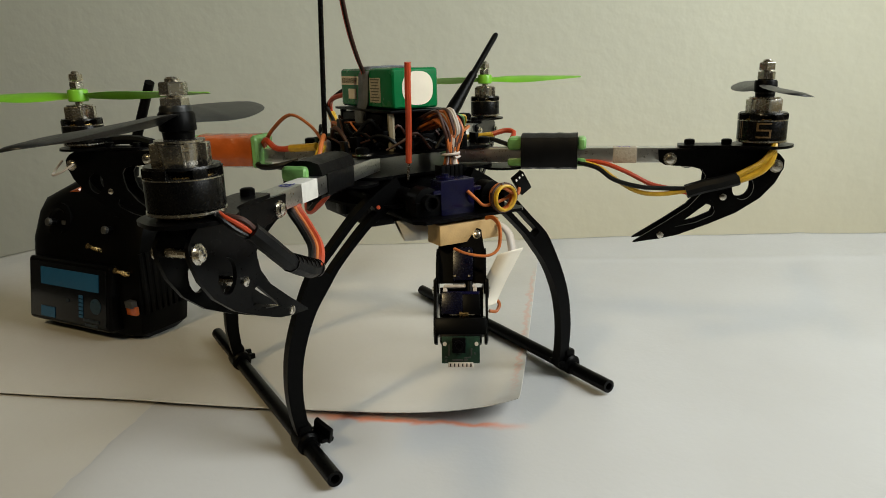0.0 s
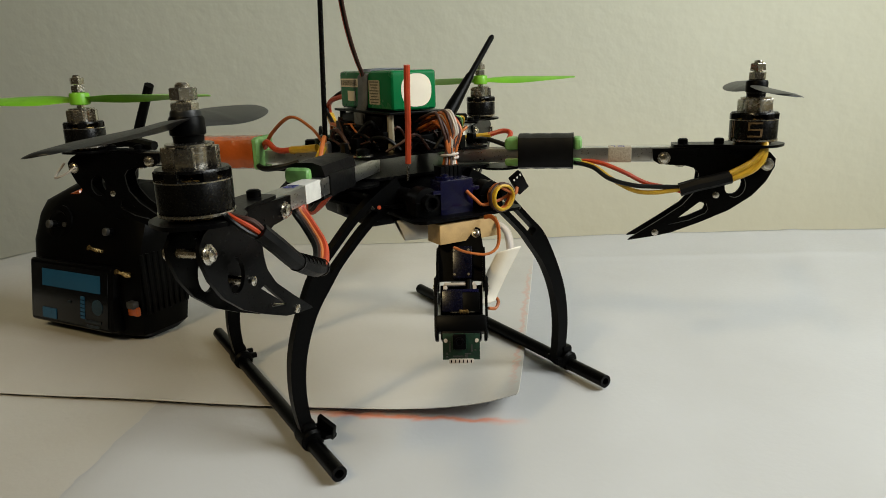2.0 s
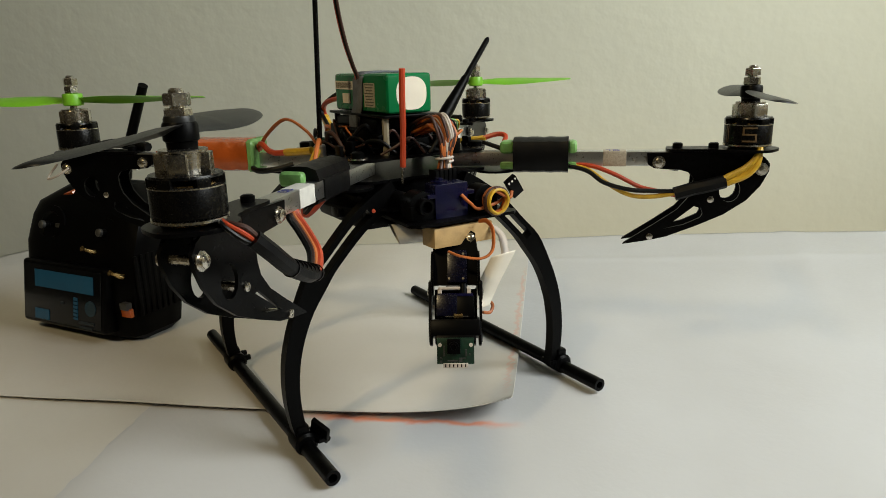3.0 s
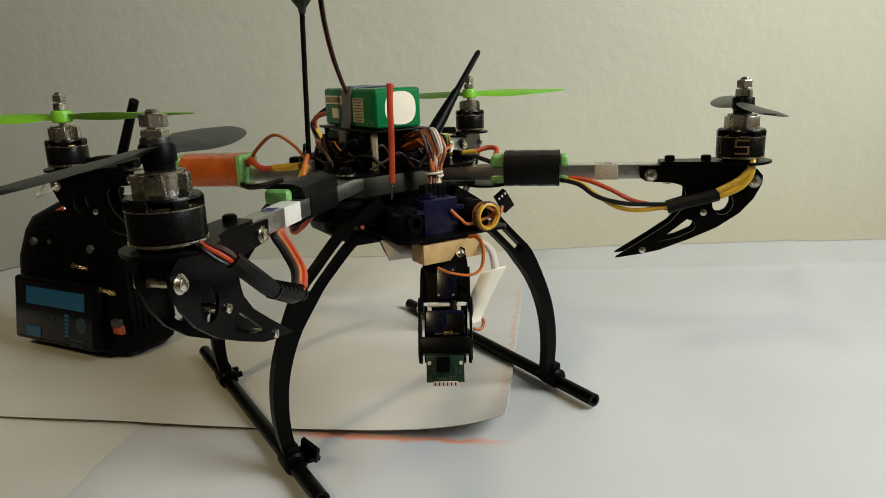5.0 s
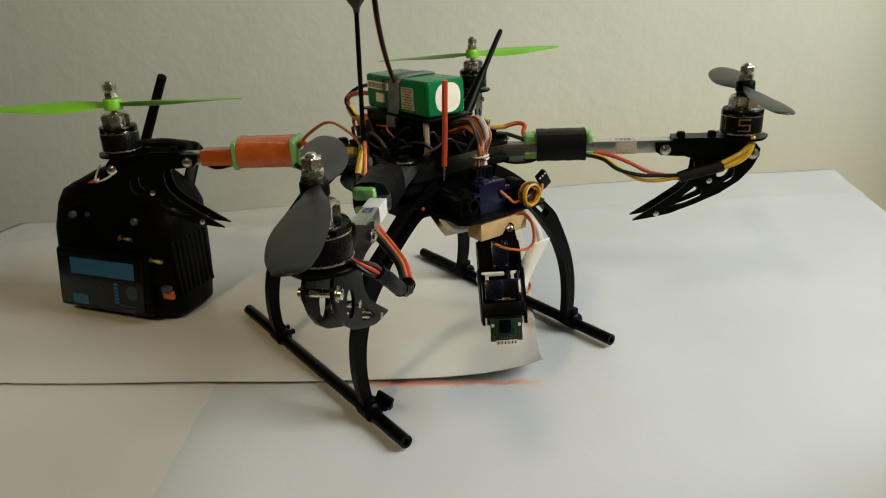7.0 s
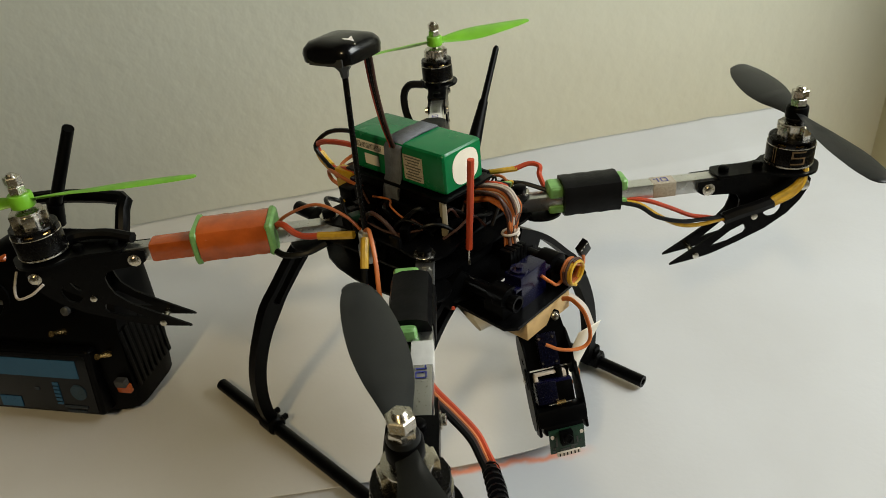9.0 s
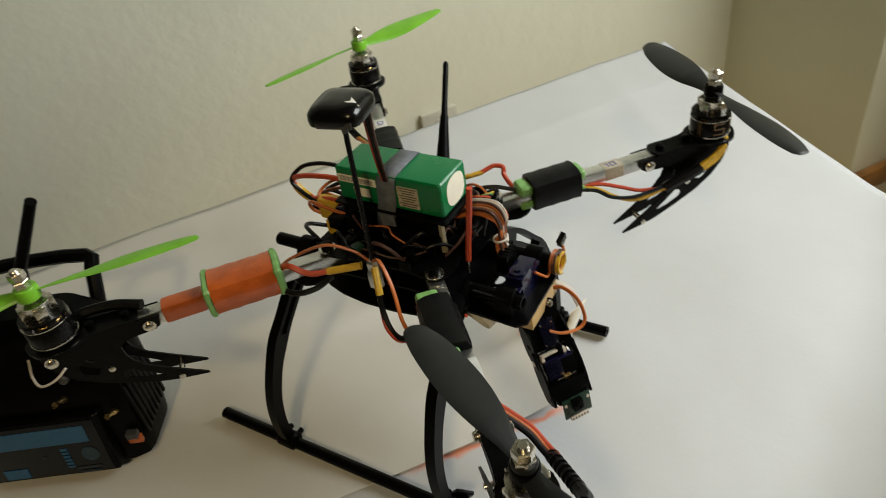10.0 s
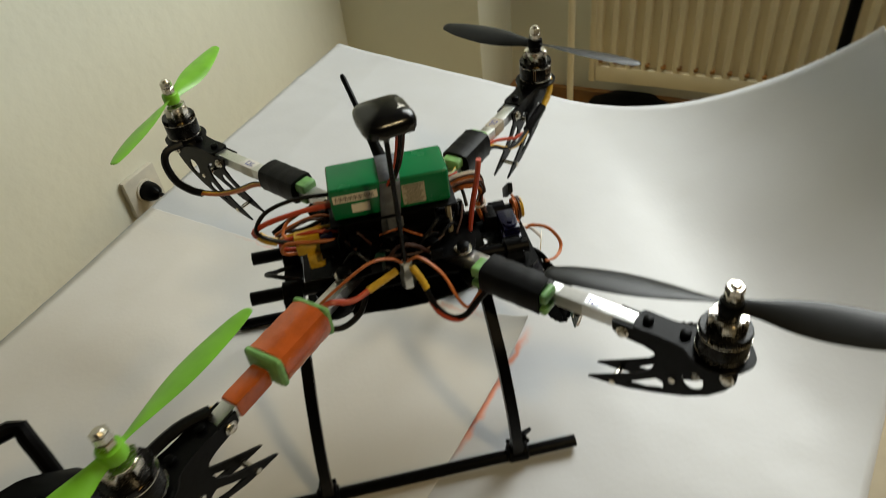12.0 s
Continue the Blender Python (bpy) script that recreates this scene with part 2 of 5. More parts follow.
def plate(bm, outline, depth, m=None, holes=()):
    """A flat plate from an outline in x and y, holed, depth thick in z."""
    edges, made = [], []
    for loop in (outline, *holes):
        vs = [bm.verts.new((x, y, 0)) for x, y in loop]
        made += vs
        edges += [bm.edges.new((vs[k], vs[(k + 1) % len(vs)])) for k in range(len(vs))]
    out = bmesh.ops.triangle_fill(bm, edges=edges, use_beauty=True)
    faces = [g for g in out["geom"] if isinstance(g, bmesh.types.BMFace)]
    ex = bmesh.ops.extrude_face_region(bm, geom=faces)
    top = [g for g in ex["geom"] if isinstance(g, bmesh.types.BMVert)]
    bmesh.ops.translate(bm, verts=top, vec=(0, 0, depth))
    if m is not None:
        bmesh.ops.transform(bm, matrix=m, verts=made + top)
    return bm


def ring(cx, cy, r, n=16, sy=1.0):
    return [(cx + r * math.cos(2 * math.pi * k / n), cy + sy * r * math.sin(2 * math.pi * k / n)) for k in range(n)]


def rounded(pts, step=4):
    """A closed outline made smooth through its points."""
    v = [Vector((*p, 0)) for p in pts]
    n, out = len(v), []
    for i in range(n):
        a, b, c, d = v[i - 1], v[i], v[(i + 1) % n], v[(i + 2) % n]
        for k in range(step):
            t = k / step
            q = 0.5 * (2 * b + (c - a) * t + (2 * a - 5 * b + 4 * c - d) * t * t + (3 * b - a - 3 * c + d) * t ** 3)
            out.append((q.x, q.y))
    return out


def hexnut(bm, z0, z1, r, c=(0, 0), hole=0.0):
    return lathe(bm, [(r * 0.9, z0), (r, z0 + 0.0005), (r, z1 - 0.0005), (r * 0.9, z1)], 6, Matrix.Translation((*c, 0)))


XZ = Matrix(((1, 0, 0, 0), (0, 0, -1, 0), (0, 1, 0, 0), (0, 0, 0, 1)))      # x, y of an outline become x, z
YZ = Matrix(((0, 0, 1, 0), (1, 0, 0, 0), (0, 1, 0, 0), (0, 0, 0, 1)))       # x, y of an outline become y, z

# ---- room ----
L, W, DEEP = 3.0, 3.3, 0.185
structure("floor", box(fresh(), (W / 2, -L / 2 + 0.1, FLOOR - 0.05), (W, L + 0.2 + DEEP, 0.1)), FLOORMAT, "beige linoleum floor below the table", "floor", ROOM)
structure("ceiling", box(fresh(), (W / 2, -L / 2 + 0.1, CEIL + 0.05), (W + 0.3, L + 0.5, 0.1)), CEILMAT, "plain unseen ceiling, greyed to weaken bounced light", "ceiling", ROOM)
structure("wall_long", box(fresh(), (-0.06, -L / 2, (FLOOR + CEIL) / 2), (0.12, L, CEIL - FLOOR)), WALLMAT, "cream painted plaster wall, slightly pitted", "wall", ROOM)
structure("wall_pillar", box(fresh(), (0.1025, 0.14, (FLOOR + CEIL) / 2), (0.445, 0.28, CEIL - FLOOR), None, 0.004), WALLMAT, "cream painted wall pier in the corner", "wall", ROOM)


def wall_with_opening(lo, hi, z0, z1, o0, o1, q0, q1, y, thick):
    """A wall along X from lo to hi with an opening o0..o1, q0..q1."""
    bm = fresh()
    for a, b, c, d in ((lo, o0, z0, z1), (o1, hi, z0, z1), (o0, o1, z0, q0), (o0, o1, q1, z1)):
        box(bm, ((a + b) / 2, y + thick / 2, (c + d) / 2), (b - a, thick, d - c))
    return bm


structure("wall_window", wall_with_opening(0.325, W, FLOOR, CEIL, 0.55, 1.85, 0.45, 1.75, DEEP, 0.12), WALLMAT, "cream painted wall with a window above the radiator", "wall", ROOM)
# unseen walls closing the room, darkened to hold the fill down
structure("wall_side", box(fresh(), (W + 0.06, -L / 2 + 0.1, (FLOOR + CEIL) / 2), (0.12, L + 0.4, CEIL - FLOOR)), DARKWALL, "unseen side wall, dark brown to weaken bounced light", "wall", ROOM)
structure("wall_back", box(fresh(), (W / 2, -L - 0.06, (FLOOR + CEIL) / 2), (W + 0.24, 0.12, CEIL - FLOOR)), DARKWALL, "unseen back wall, dark brown to weaken bounced light", "wall", ROOM)
structure("baseboard", box(fresh(), (0.335, DEEP / 2, FLOOR + 0.02), (0.016, DEEP, 0.04), None, 0.002), BASEB, "varnished brown wooden baseboard on the pier", "baseboard", ROOM)
structure("baseboard", box(fresh(), (0.343 + 1.4, DEEP - 0.008, FLOOR + 0.02), (2.8, 0.016, 0.04), None, 0.002), BASEB, "varnished brown wooden baseboard under the radiator", "baseboard", ROOM)
structure("baseboard", box(fresh(), (0.17, -0.008, FLOOR + 0.02), (0.31, 0.016, 0.04), None, 0.002), BASEB, "varnished brown wooden baseboard of the pier", "baseboard", ROOM)

window = tagged(thing("window_1", "unseen window over the radiator, frame colour darkened", "window", ROOM), kind="structure")
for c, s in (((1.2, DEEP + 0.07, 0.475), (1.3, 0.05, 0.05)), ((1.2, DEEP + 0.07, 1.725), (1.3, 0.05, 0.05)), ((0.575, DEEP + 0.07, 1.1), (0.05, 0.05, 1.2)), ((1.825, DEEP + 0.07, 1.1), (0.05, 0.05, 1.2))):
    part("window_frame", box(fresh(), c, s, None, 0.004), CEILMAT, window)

# ---- radiator by the window ----
rad = thing("radiator", "cream enamelled panel radiator with vertical flutes", "radiator", ROOM @ pose(0, DEEP - 0.10, 0))
RX0, RX1, RZ0, RZ1 = 0.545, 1.62, -0.258, 0.33
bm = fresh()
out = []
x = RX0
flutes = int((RX1 - RX0) / 0.0315)
w = (RX1 - RX0) / flutes
for k in range(flutes):
    a = RX0 + k * w
    out += [(a, 0.0), (a + w * 0.30, 0.0), (a + w * 0.42, 0.011), (a + w * 0.88, 0.011)]
front = out + [(RX1, 0.0), (RX1, 0.028), (RX0, 0.028)]
plate(bm, front, RZ1 - RZ0 - 0.07, Matrix.Translation((0, 0, RZ0 + 0.035)))
part("fluted_panel", bm, RADMAT, rad)
part("lower_rail", box(fresh(), ((RX0 + RX1) / 2, 0.012, RZ0 + 0.018), (RX1 - RX0, 0.028, 0.036), None, 0.006), RADMAT, rad)
part("upper_rail", box(fresh(), ((RX0 + RX1) / 2, 0.012, RZ1 - 0.018), (RX1 - RX0, 0.028, 0.036), None, 0.006), RADMAT, rad)
part("side_cover", box(fresh(), (RX0 - 0.006, 0.03, (RZ0 + RZ1) / 2), (0.012, 0.07, RZ1 - RZ0), None, 0.003), RADMAT, rad)
part("back_panel", box(fresh(), ((RX0 + RX1) / 2, 0.06, (RZ0 + RZ1) / 2), (RX1 - RX0, 0.014, RZ1 - RZ0 - 0.03), None, 0.003), RADMAT, rad)
# shade under each flute, put in as small brown blocks
for k in range(flutes):
    part("shadow_block", box(fresh(), (RX0 + (k + 0.36) * w, 0.004, RZ0 + 0.045), (0.009, 0.012, 0.007), None, 0.002), BASEB, rad, "shadow at the foot of the flute, added as a dark block")
pipe = thing("heating_pipe", "cream painted vertical heating pipe with a dark floor collar", "pipe", ROOM)
part("pipe", rod(fresh(), (0.500, 0.06, FLOOR), (0.500, 0.06, 0.30), 0.0070), RADMAT, pipe)
part("floor_collar", lathe(fresh(), [(0.022, FLOOR), (0.022, FLOOR + 0.004), (0.012, FLOOR + 0.010)], 20, Matrix.Translation((0.500, 0.06, 0))), BLACK, pipe, "dark plastic floor collar")
stand = thing("black_pole", "black metal pole leaning beside the radiator", "pole", ROOM)
part("pole", rod(fresh(), (0.983, 0.0, FLOOR), (0.983, 0.03, 0.62), 0.010), BLACK, stand)
disc = thing("floor_cushion", "round flat black pad lying on the floor", "pad", Matrix.Translation((0.585, 0.905, FLOOR)))
part("pad", lathe(fresh(), [(0.085, 0), (0.095, 0.012), (0.092, 0.03), (0.06, 0.042), (0.02, 0.045)], 40), BLACK, disc)

sock = thing("wall_socket", "ivory plastic wall socket with a black plug", "socket", ROOM @ pose(0, -0.652, -0.138) @ Matrix.Scale(0.86, 4))
part("cover", box(fresh(), (0.006, 0, 0), (0.012, 0.078, 0.078), None, 0.004), SOCKET, sock)
part("socket_well", lathe(fresh(), [(0.022, 0), (0.022, 0.004), (0.019, 0.005), (0.018, 0.001)], 28, Matrix.Translation((0.011, 0, 0)) @ pose(0, 0, 0, 0, 90, 0)), SOCKET, sock)
plug = thing("power_plug", "black mains plug with a hanging cable in the socket", "plug", ROOM @ pose(0.011, -0.652, -0.138) @ Matrix.Scale(0.8, 4))
part("plug_body", lathe(fresh(), [(0.019, 0), (0.019, 0.016), (0.014, 0.028), (0.006, 0.036)], 22, pose(0, 0, 0, 0, 90, 0)), BLACK, plug)
part("cable", tube(fresh(), [(0.03, 0, 0), (0.046, 0, -0.008), (0.05, 0, -0.05), (0.045, 0.01, -0.15), (0.04, 0.02, -0.24)], 0.0045), WIREBLACK, plug)

# ---- table and paper ----
table = thing("low_table", "low light wooden table under the paper", "table", ROOM)
part("tabletop", box(fresh(), (0.56, -1.00, -0.0155), (0.44, 0.98, 0.025), None, 0.003), TABLEMAT, table)
for x, y in ((0.38, -1.45), (0.74, -1.45), (0.38, -0.56), (0.74, -0.56)):
    part("leg", box(fresh(), (x, y, (FLOOR - 0.028) / 2), (0.045, 0.045, -FLOOR - 0.028), None, 0.003), TABLEMAT, table)

FOLD, CURL = 0.265, 0.175


def swell(x, y):
    far = max(0.0, math.hypot(x + 0.02, y) - 0.2)
    return max(-0.0012, min(1.0, far * 5) * (0.0042 * noise.noise(Vector((x * 5, y * 5, 0.3))) + 0.0008 * noise.noise(Vector((x * 17, y * 17, 2.3)))))


def bend(x, y, z):
    """Lies flat up to the fold, then rolls upwards."""
    z += swell(x, y)
    back = 0.819 * (x - 0.004) - 0.574 * (y - 1.145) - 0.232      # distance from the edge by the wall
    z -= 0.010 * min(1, max(0, (-0.22 - x) / 0.3)) * min(1, max(0, 1 - back / 0.14)) ** 1.5
    z += 0.006 * min(1, max(0, (y - 0.25) / 0.35)) * min(1, max(0, 1 - back / 0.22)) ** 1.5
    side = 0.735 * (x - 0.002) + 0.678 * (y - 0.671)      # distance inside the edge by the corner, minus
    z += (0.0011 * math.exp(-((back - 0.105) / 0.009) ** 2) + 0.0011 * math.exp(-((side + 0.11) / 0.009) ** 2)) * min(1, max(0, (0.12 - x) / 0.1))
    if x > FOLD:
        a = (x - FOLD) / CURL
        return Vector((FOLD + (CURL - z) * math.sin(a), y, CURL - (CURL - z) * math.cos(a)))
    return Vector((x, y, z))


def sheet(corners, z, n=70, lift=None, ragged=0.0):
    bm = fresh()
    (ax, ay), (bx, by), (cx, cy), (dx, dy) = corners
    grid = []
    for i in range(n + 1):
        u = i / n
        row = []
        for j in range(n + 1):
            v = j / n
            x = (1 - v) * ((1 - u) * ax + u * bx) + v * ((1 - u) * dx + u * cx)
            y = (1 - v) * ((1 - u) * ay + u * by) + v * ((1 - u) * dy + u * cy)
            if ragged:
                x += ragged * v ** 6 * noise.noise(Vector((u * 9, 0.4, 1.7)))
                y += ragged * v ** 6 * (noise.noise(Vector((u * 9, 3.1, 0.2))) + 0.4 * noise.noise(Vector((u * 40, 5.1, 0.2))))
            row.append(bm.verts.new(bend(x, y, z + (lift(x, y) if lift else 0))))
        grid.append(row)
    for i in range(n):
        for j in range(n):
            bm.faces.new((grid[i][j], grid[i + 1][j], grid[i + 1][j + 1], grid[i][j + 1]))
    return bm


def thin(ob, t):
    mod = ob.modifiers.new("thickness", "SOLIDIFY")
    mod.thickness, mod.offset = t, 1.0
    return ob


tagged(thin(part("paper_sheet", sheet([(-0.672, -0.215), (-0.153, -0.652), (0.555, 0.108), (-0.015, 0.706)], -0.0016, 130), PAPER_BASE), 0.0004), "large white paper sheet on the table, one corner curling up", "paper", "paper sheets on the table")
tagged(part("paper_sheet", sheet([(-0.60, -0.26), (-0.165, -0.62), (0.150, -0.327), (-0.10, -0.133)], -0.0009, 90, None, 0.004), PAPER_OLD), "cream aged paper sheet lying under the top sheet", "paper", "paper sheets on the table")


def top_sheet():
    """The upper sheet, its front edge standing off a little and its front corner curling up."""
    bm = fresh()
    e, f = Vector((0.645, 0.764)), Vector((-0.764, 0.645))
    o = Vector((0.102, 0.026))
    nx, ny = 90, 70
    grid = []
    for i in range(nx + 1):
        row = []
        for j in range(ny + 1):
            s = -0.685 * (1 - (i / nx)) ** 1.6
            b = o + e * s - Vector((-0.799, -0.393))
            q = ((b.y * 0.784 - b.x * 1.099) / (f.x * 1.099 - f.y * 0.784) - 0.004) * (j / ny) ** 1.6
            p = o + e * s + f * q
            edge = math.exp(-q / 0.012) * (0.55 + 0.5 * noise.noise(Vector((s * 9, 0, 4)))) * 0.0040
            curl = 0.0165 * math.exp(-(abs(s) + 0.9 * q) / 0.040)
            row.append(bm.verts.new(bend(p.x, p.y, -0.0004 + edge + curl)))
        grid.append(row)
    for i in range(nx):
        for j in range(ny):
            bm.faces.new((grid[i][j], grid[i + 1][j], grid[i + 1][j + 1], grid[i][j + 1]))
    return bm


tagged(thin(part("paper_sheet", top_sheet(), PAPER_TOP), 0.0004), "off-white paper sheet with orange overspray along its edge", "paper", "paper sheets on the table")

# ---- quadcopter ----
quad = thing("quadcopter", "black four-armed quadcopter with a green battery standing on paper", "drone")

# body plates with a lobe at each arm
def lobes(r0, r1, n=72, turn=47.0):
    return [((r0 + r1 * max(0, math.cos(4 * (2 * math.pi * k / n - radians(turn)))) ** 1.5 - 0.004 * max(0, -math.cos(4 * (2 * math.pi * k / n - radians(turn))))) * math.cos(2 * math.pi * k / n),
             (r0 + r1 * max(0, math.cos(4 * (2 * math.pi * k / n - radians(turn)))) ** 1.5 - 0.004 * max(0, -math.cos(4 * (2 * math.pi * k / n - radians(turn))))) * math.sin(2 * math.pi * k / n)) for k in range(n)]


slots = [[(x * 0.030 + 0.006 * a, y * 0.030 + 0.006 * b) for a, b in ((-1, -1), (1, -1), (1, 1), (-1, 1))] for x, y in ((1, 0), (-1, 0), (0, 1), (0, -1))]
part("top_plate", plate(fresh(), lobes(0.050, 0.014), 0.0016, Matrix.Translation((0, 0, 0.1672)), slots), FIBRE, quad)
part("bottom_plate", plate(fresh(), lobes(0.052, 0.013), 0.0016, Matrix.Translation((0, 0, 0.1545))), FIBRE, quad)
part("lower_deck", plate(fresh(), rounded([(-0.062, -0.03), (-0.03, -0.052), (0.03, -0.052), (0.058, -0.03), (0.058, 0.03), (0.03, 0.052), (-0.03, 0.052), (-0.062, 0.03)], 3), 0.0016, Matrix.Translation((0, 0, 0.1385))), FIBRE, quad)
bm = fresh()
box(bm, (-0.003, 0, 0.1465), (0.084, 0.066, 0.0145), None, 0.004)
part("lower_housing", bm, BLACK, quad)
part("belly_box", box(fresh(), (-0.004, -0.006, 0.1330), (0.076, 0.064, 0.022), None, 0.005), BLACK, quad)
for x, y in ((0.030, -0.034), (-0.004, -0.038), (-0.034, -0.034)):
    part("belly_clip", box(fresh(), (x, y, 0.1350), (0.012, 0.006, 0.018), None, 0.0012), FIBRE, quad)
for x, y in ((0.040, -0.042), (0.038, 0.045), (-0.040, -0.044), (-0.040, 0.045)):
    b = part("plate_bolt", lathe(fresh(), [(0.0042, 0.1688), (0.0042, 0.1725), (0.003, 0.1733)], 12, Matrix.Translation((x, y, 0))), BLACK, quad)
    part("washer", lathe(fresh(), [(0.006, 0.1687), (0.006, 0.1695)], 16, Matrix.Translation((x, y, 0))), STEEL, b, "bright steel washer")
    part("lobe_cap", lathe(fresh(), [(0.0135, 0.1530), (0.0135, 0.1544)], 20, Matrix.Translation((x * 1.22, y * 1.22, 0))), FIBRE, quad)

# electronics between the plates and the battery
part("circuit_board", box(fresh(), (0.0, -0.002, 0.1735), (0.066, 0.056, 0.0018)), FIBRE, quad, "dark circuit board")
part("controller_case", box(fresh(), (-0.004, -0.002, 0.1825), (0.062, 0.040, 0.0160), None, 0.002), BLACK, quad)
part("side_connector", box(fresh(), (0.012, -0.0255, 0.1800), (0.026, 0.006, 0.009), None, 0.0008), BLACK, quad)
part("side_connector", box(fresh(), (-0.022, -0.0250, 0.1805), (0.020, 0.006, 0.010), None, 0.0008), BLACK, quad)
part("battery_tray", box(fresh(), (0.0, -0.004, 0.1925), (0.084, 0.040, 0.0016), None, 0.0005), FIBRE, quad)
for x, y in ((0.036, -0.0205), (0.034, 0.017), (-0.036, -0.0205), (-0.036, 0.017)):
    part("standoff", rod(fresh(), (x, y, 0.169), (x, y, 0.192), 0.0021, None, 6), NYLON if x > 0 and y < 0 else BLACK, quad, "white nylon standoff" if x > 0 and y < 0 else "")
random.seed(7)
for k, (mt, r) in enumerate([(WIREBLACK, 0.0012), (BROWN, 0.0008), (WIREBLACK, 0.0014), (WIREBLACK, 0.0008), (WIREBLACK, 0.001), (BROWN, 0.0007), (WIREBLACK, 0.0013), (WIREBLACK, 0.0009), (WIREBLACK, 0.001), (BROWN, 0.0007), (WIREBLACK, 0.0012), (RUST, 0.0006), (WIREBLACK, 0.0014), (BROWN, 0.0008)]):
    a = k / 14 * 2 * math.pi
    pts = []
    for j in range(5):
        b = a + (j - 2) * random.uniform(0.15, 0.32)
        rr = random.uniform(0.029, 0.043)
        pts.append((rr * math.cos(b), rr * 0.82 * math.sin(b) - 0.002, random.uniform(0.171, 0.188)))
    wire("signal_wire", pts, r, mt, quad)
for k, (x, y, sx, sy, sz) in enumerate(((0.030, -0.022, 0.012, 0.008, 0.007), (0.012, -0.030, 0.010, 0.006, 0.009), (-0.020, -0.030, 0.014, 0.007, 0.008), (0.033, 0.006, 0.006, 0.016, 0.009), (-0.032, -0.004, 0.008, 0.018, 0.010), (0.0, 0.030, 0.022, 0.008, 0.009), (-0.046, -0.020, 0.012, 0.010, 0.009), (-0.012, -0.040, 0.010, 0.008, 0.006))):
    part("component", box(fresh(), (x, y, 0.1690 + sz / 2 + (0.0055 if abs(x) < 0.033 and abs(y) < 0.026 else 0)), (sx, sy, sz), None, 0.0008), BLACK, quad)

# small dark components, sockets and cable ends round the deck
random.seed(21)
for k in range(34):
    a = 2 * math.pi * (k + random.uniform(-0.3, 0.3)) / 34
    r = random.uniform(0.030, 0.050)
    sx, sy, sz = random.uniform(0.004, 0.011), random.uniform(0.003, 0.008), random.uniform(0.003, 0.011)
    part("component", box(fresh(), (0, 0, sz / 2), (sx, sy, sz), None, 0.0006), (BLACK, BLACK, FIBRE, BLACK, PCB)[k % 5], quad, "", pose(r * math.cos(a), r * 0.92 * math.sin(a), 0.1688, 0, 0, math.degrees(a) + random.choice((0, 90, 20))))
for k in range(18):
    a = 2 * math.pi * k / 18 + random.uniform(-0.1, 0.1)
    r = random.uniform(0.040, 0.054)
    p = [(r * math.cos(a + d), r * 0.9 * math.sin(a + d), z) for d, z in ((-0.32, 0.1700), (-0.12, random.uniform(0.174, 0.182)), (0.10, random.uniform(0.172, 0.180)), (0.30, 0.1700))]
    wire("signal_wire", p, random.uniform(0.0007, 0.0014), (WIREBLACK, WIREBLACK, BROWN, WIREBLACK, WIREBLACK, BROWN)[k % 6], quad)
for x, y in ((0.022, -0.046), (-0.018, -0.047), (0.046, -0.014), (0.030, 0.043), (-0.046, 0.010), (0.008, 0.047)):
    part("pin_header", box(fresh(), (x, y, 0.1722), (0.0075, 0.0025, 0.0068), pose(0, 0, 0, 0, 0, 0), 0.0003), BLACK, quad)
    part("solder_joint", lathe(fresh(), [(0.0014, 0), (0.0010, 0.0009), (0.0003, 0.0012)], 10, Matrix.Translation((x * 0.86, y * 0.86, 0.1688))), STEEL, quad, "small bright solder joint")

# arms: local origin below the motor, +x outwards
def outline_shift(pts, by=0.228):
    return [(r - by, z) for r, z in pts]


LEG = outline_shift([(0.1680, 0.1656), (0.1690, 0.1585), (0.1725, 0.1562), (0.1795, 0.1556), (0.1882, 0.1552), (0.1943, 0.1534), (0.1966, 0.1499), (0.1962, 0.1440), (0.1944, 0.1380), (0.1878, 0.1300), (0.1741, 0.1202), (0.1560, 0.1080), (0.1551, 0.1068), (0.1710, 0.1096), (0.1817, 0.1122), (0.1989, 0.1192), (0.2157, 0.1271), (0.2286, 0.1363), (0.2362, 0.1454), (0.2404, 0.1543), (0.2406, 0.1592), (0.2374, 0.1630), (0.2310, 0.1662), (0.1980, 0.1663)])
LEG_HOLES = [outline_shift(ring(0.2185, 0.1425, 0.0062, 18, 1.2)), outline_shift([(0.1800, 0.1172), (0.1925, 0.1203), (0.2022, 0.1250), (0.2034, 0.1275), (0.2022, 0.1312), (0.1980, 0.1322), (0.1900, 0.1255)])]
ME_PLATE = mesh_of("side_plate", plate(fresh(), LEG, 0.0016, Matrix.Translation((0, 0.0008, 0)) @ XZ, LEG_HOLES), FIBRE)
ME_TUBE = mesh_of("arm_tube", box(fresh(), (-0.1065, 0, 0.1618), (0.157, 0.0098, 0.0092), None, 0.0006), ALU)
KEY = [(-0.0475, -0.0055), (-0.044, -0.008), (-0.030, -0.0078), (-0.017, -0.0095), (-0.010, -0.0150), (0.0, -0.0175), (0.010, -0.0145), (0.0165, -0.006), (0.0185, 0.0), (0.0165, 0.006), (0.010, 0.0145), (0.0, 0.0175), (-0.010, 0.0150), (-0.017, 0.0095), (-0.030, 0.0078), (-0.044, 0.008), (-0.0475, 0.0055)]
ME_KEY = mesh_of("mount_plate", plate(fresh(), rounded(KEY, 3), 0.0016, Matrix.Translation((0, 0, 0.1665))), FIBRE)
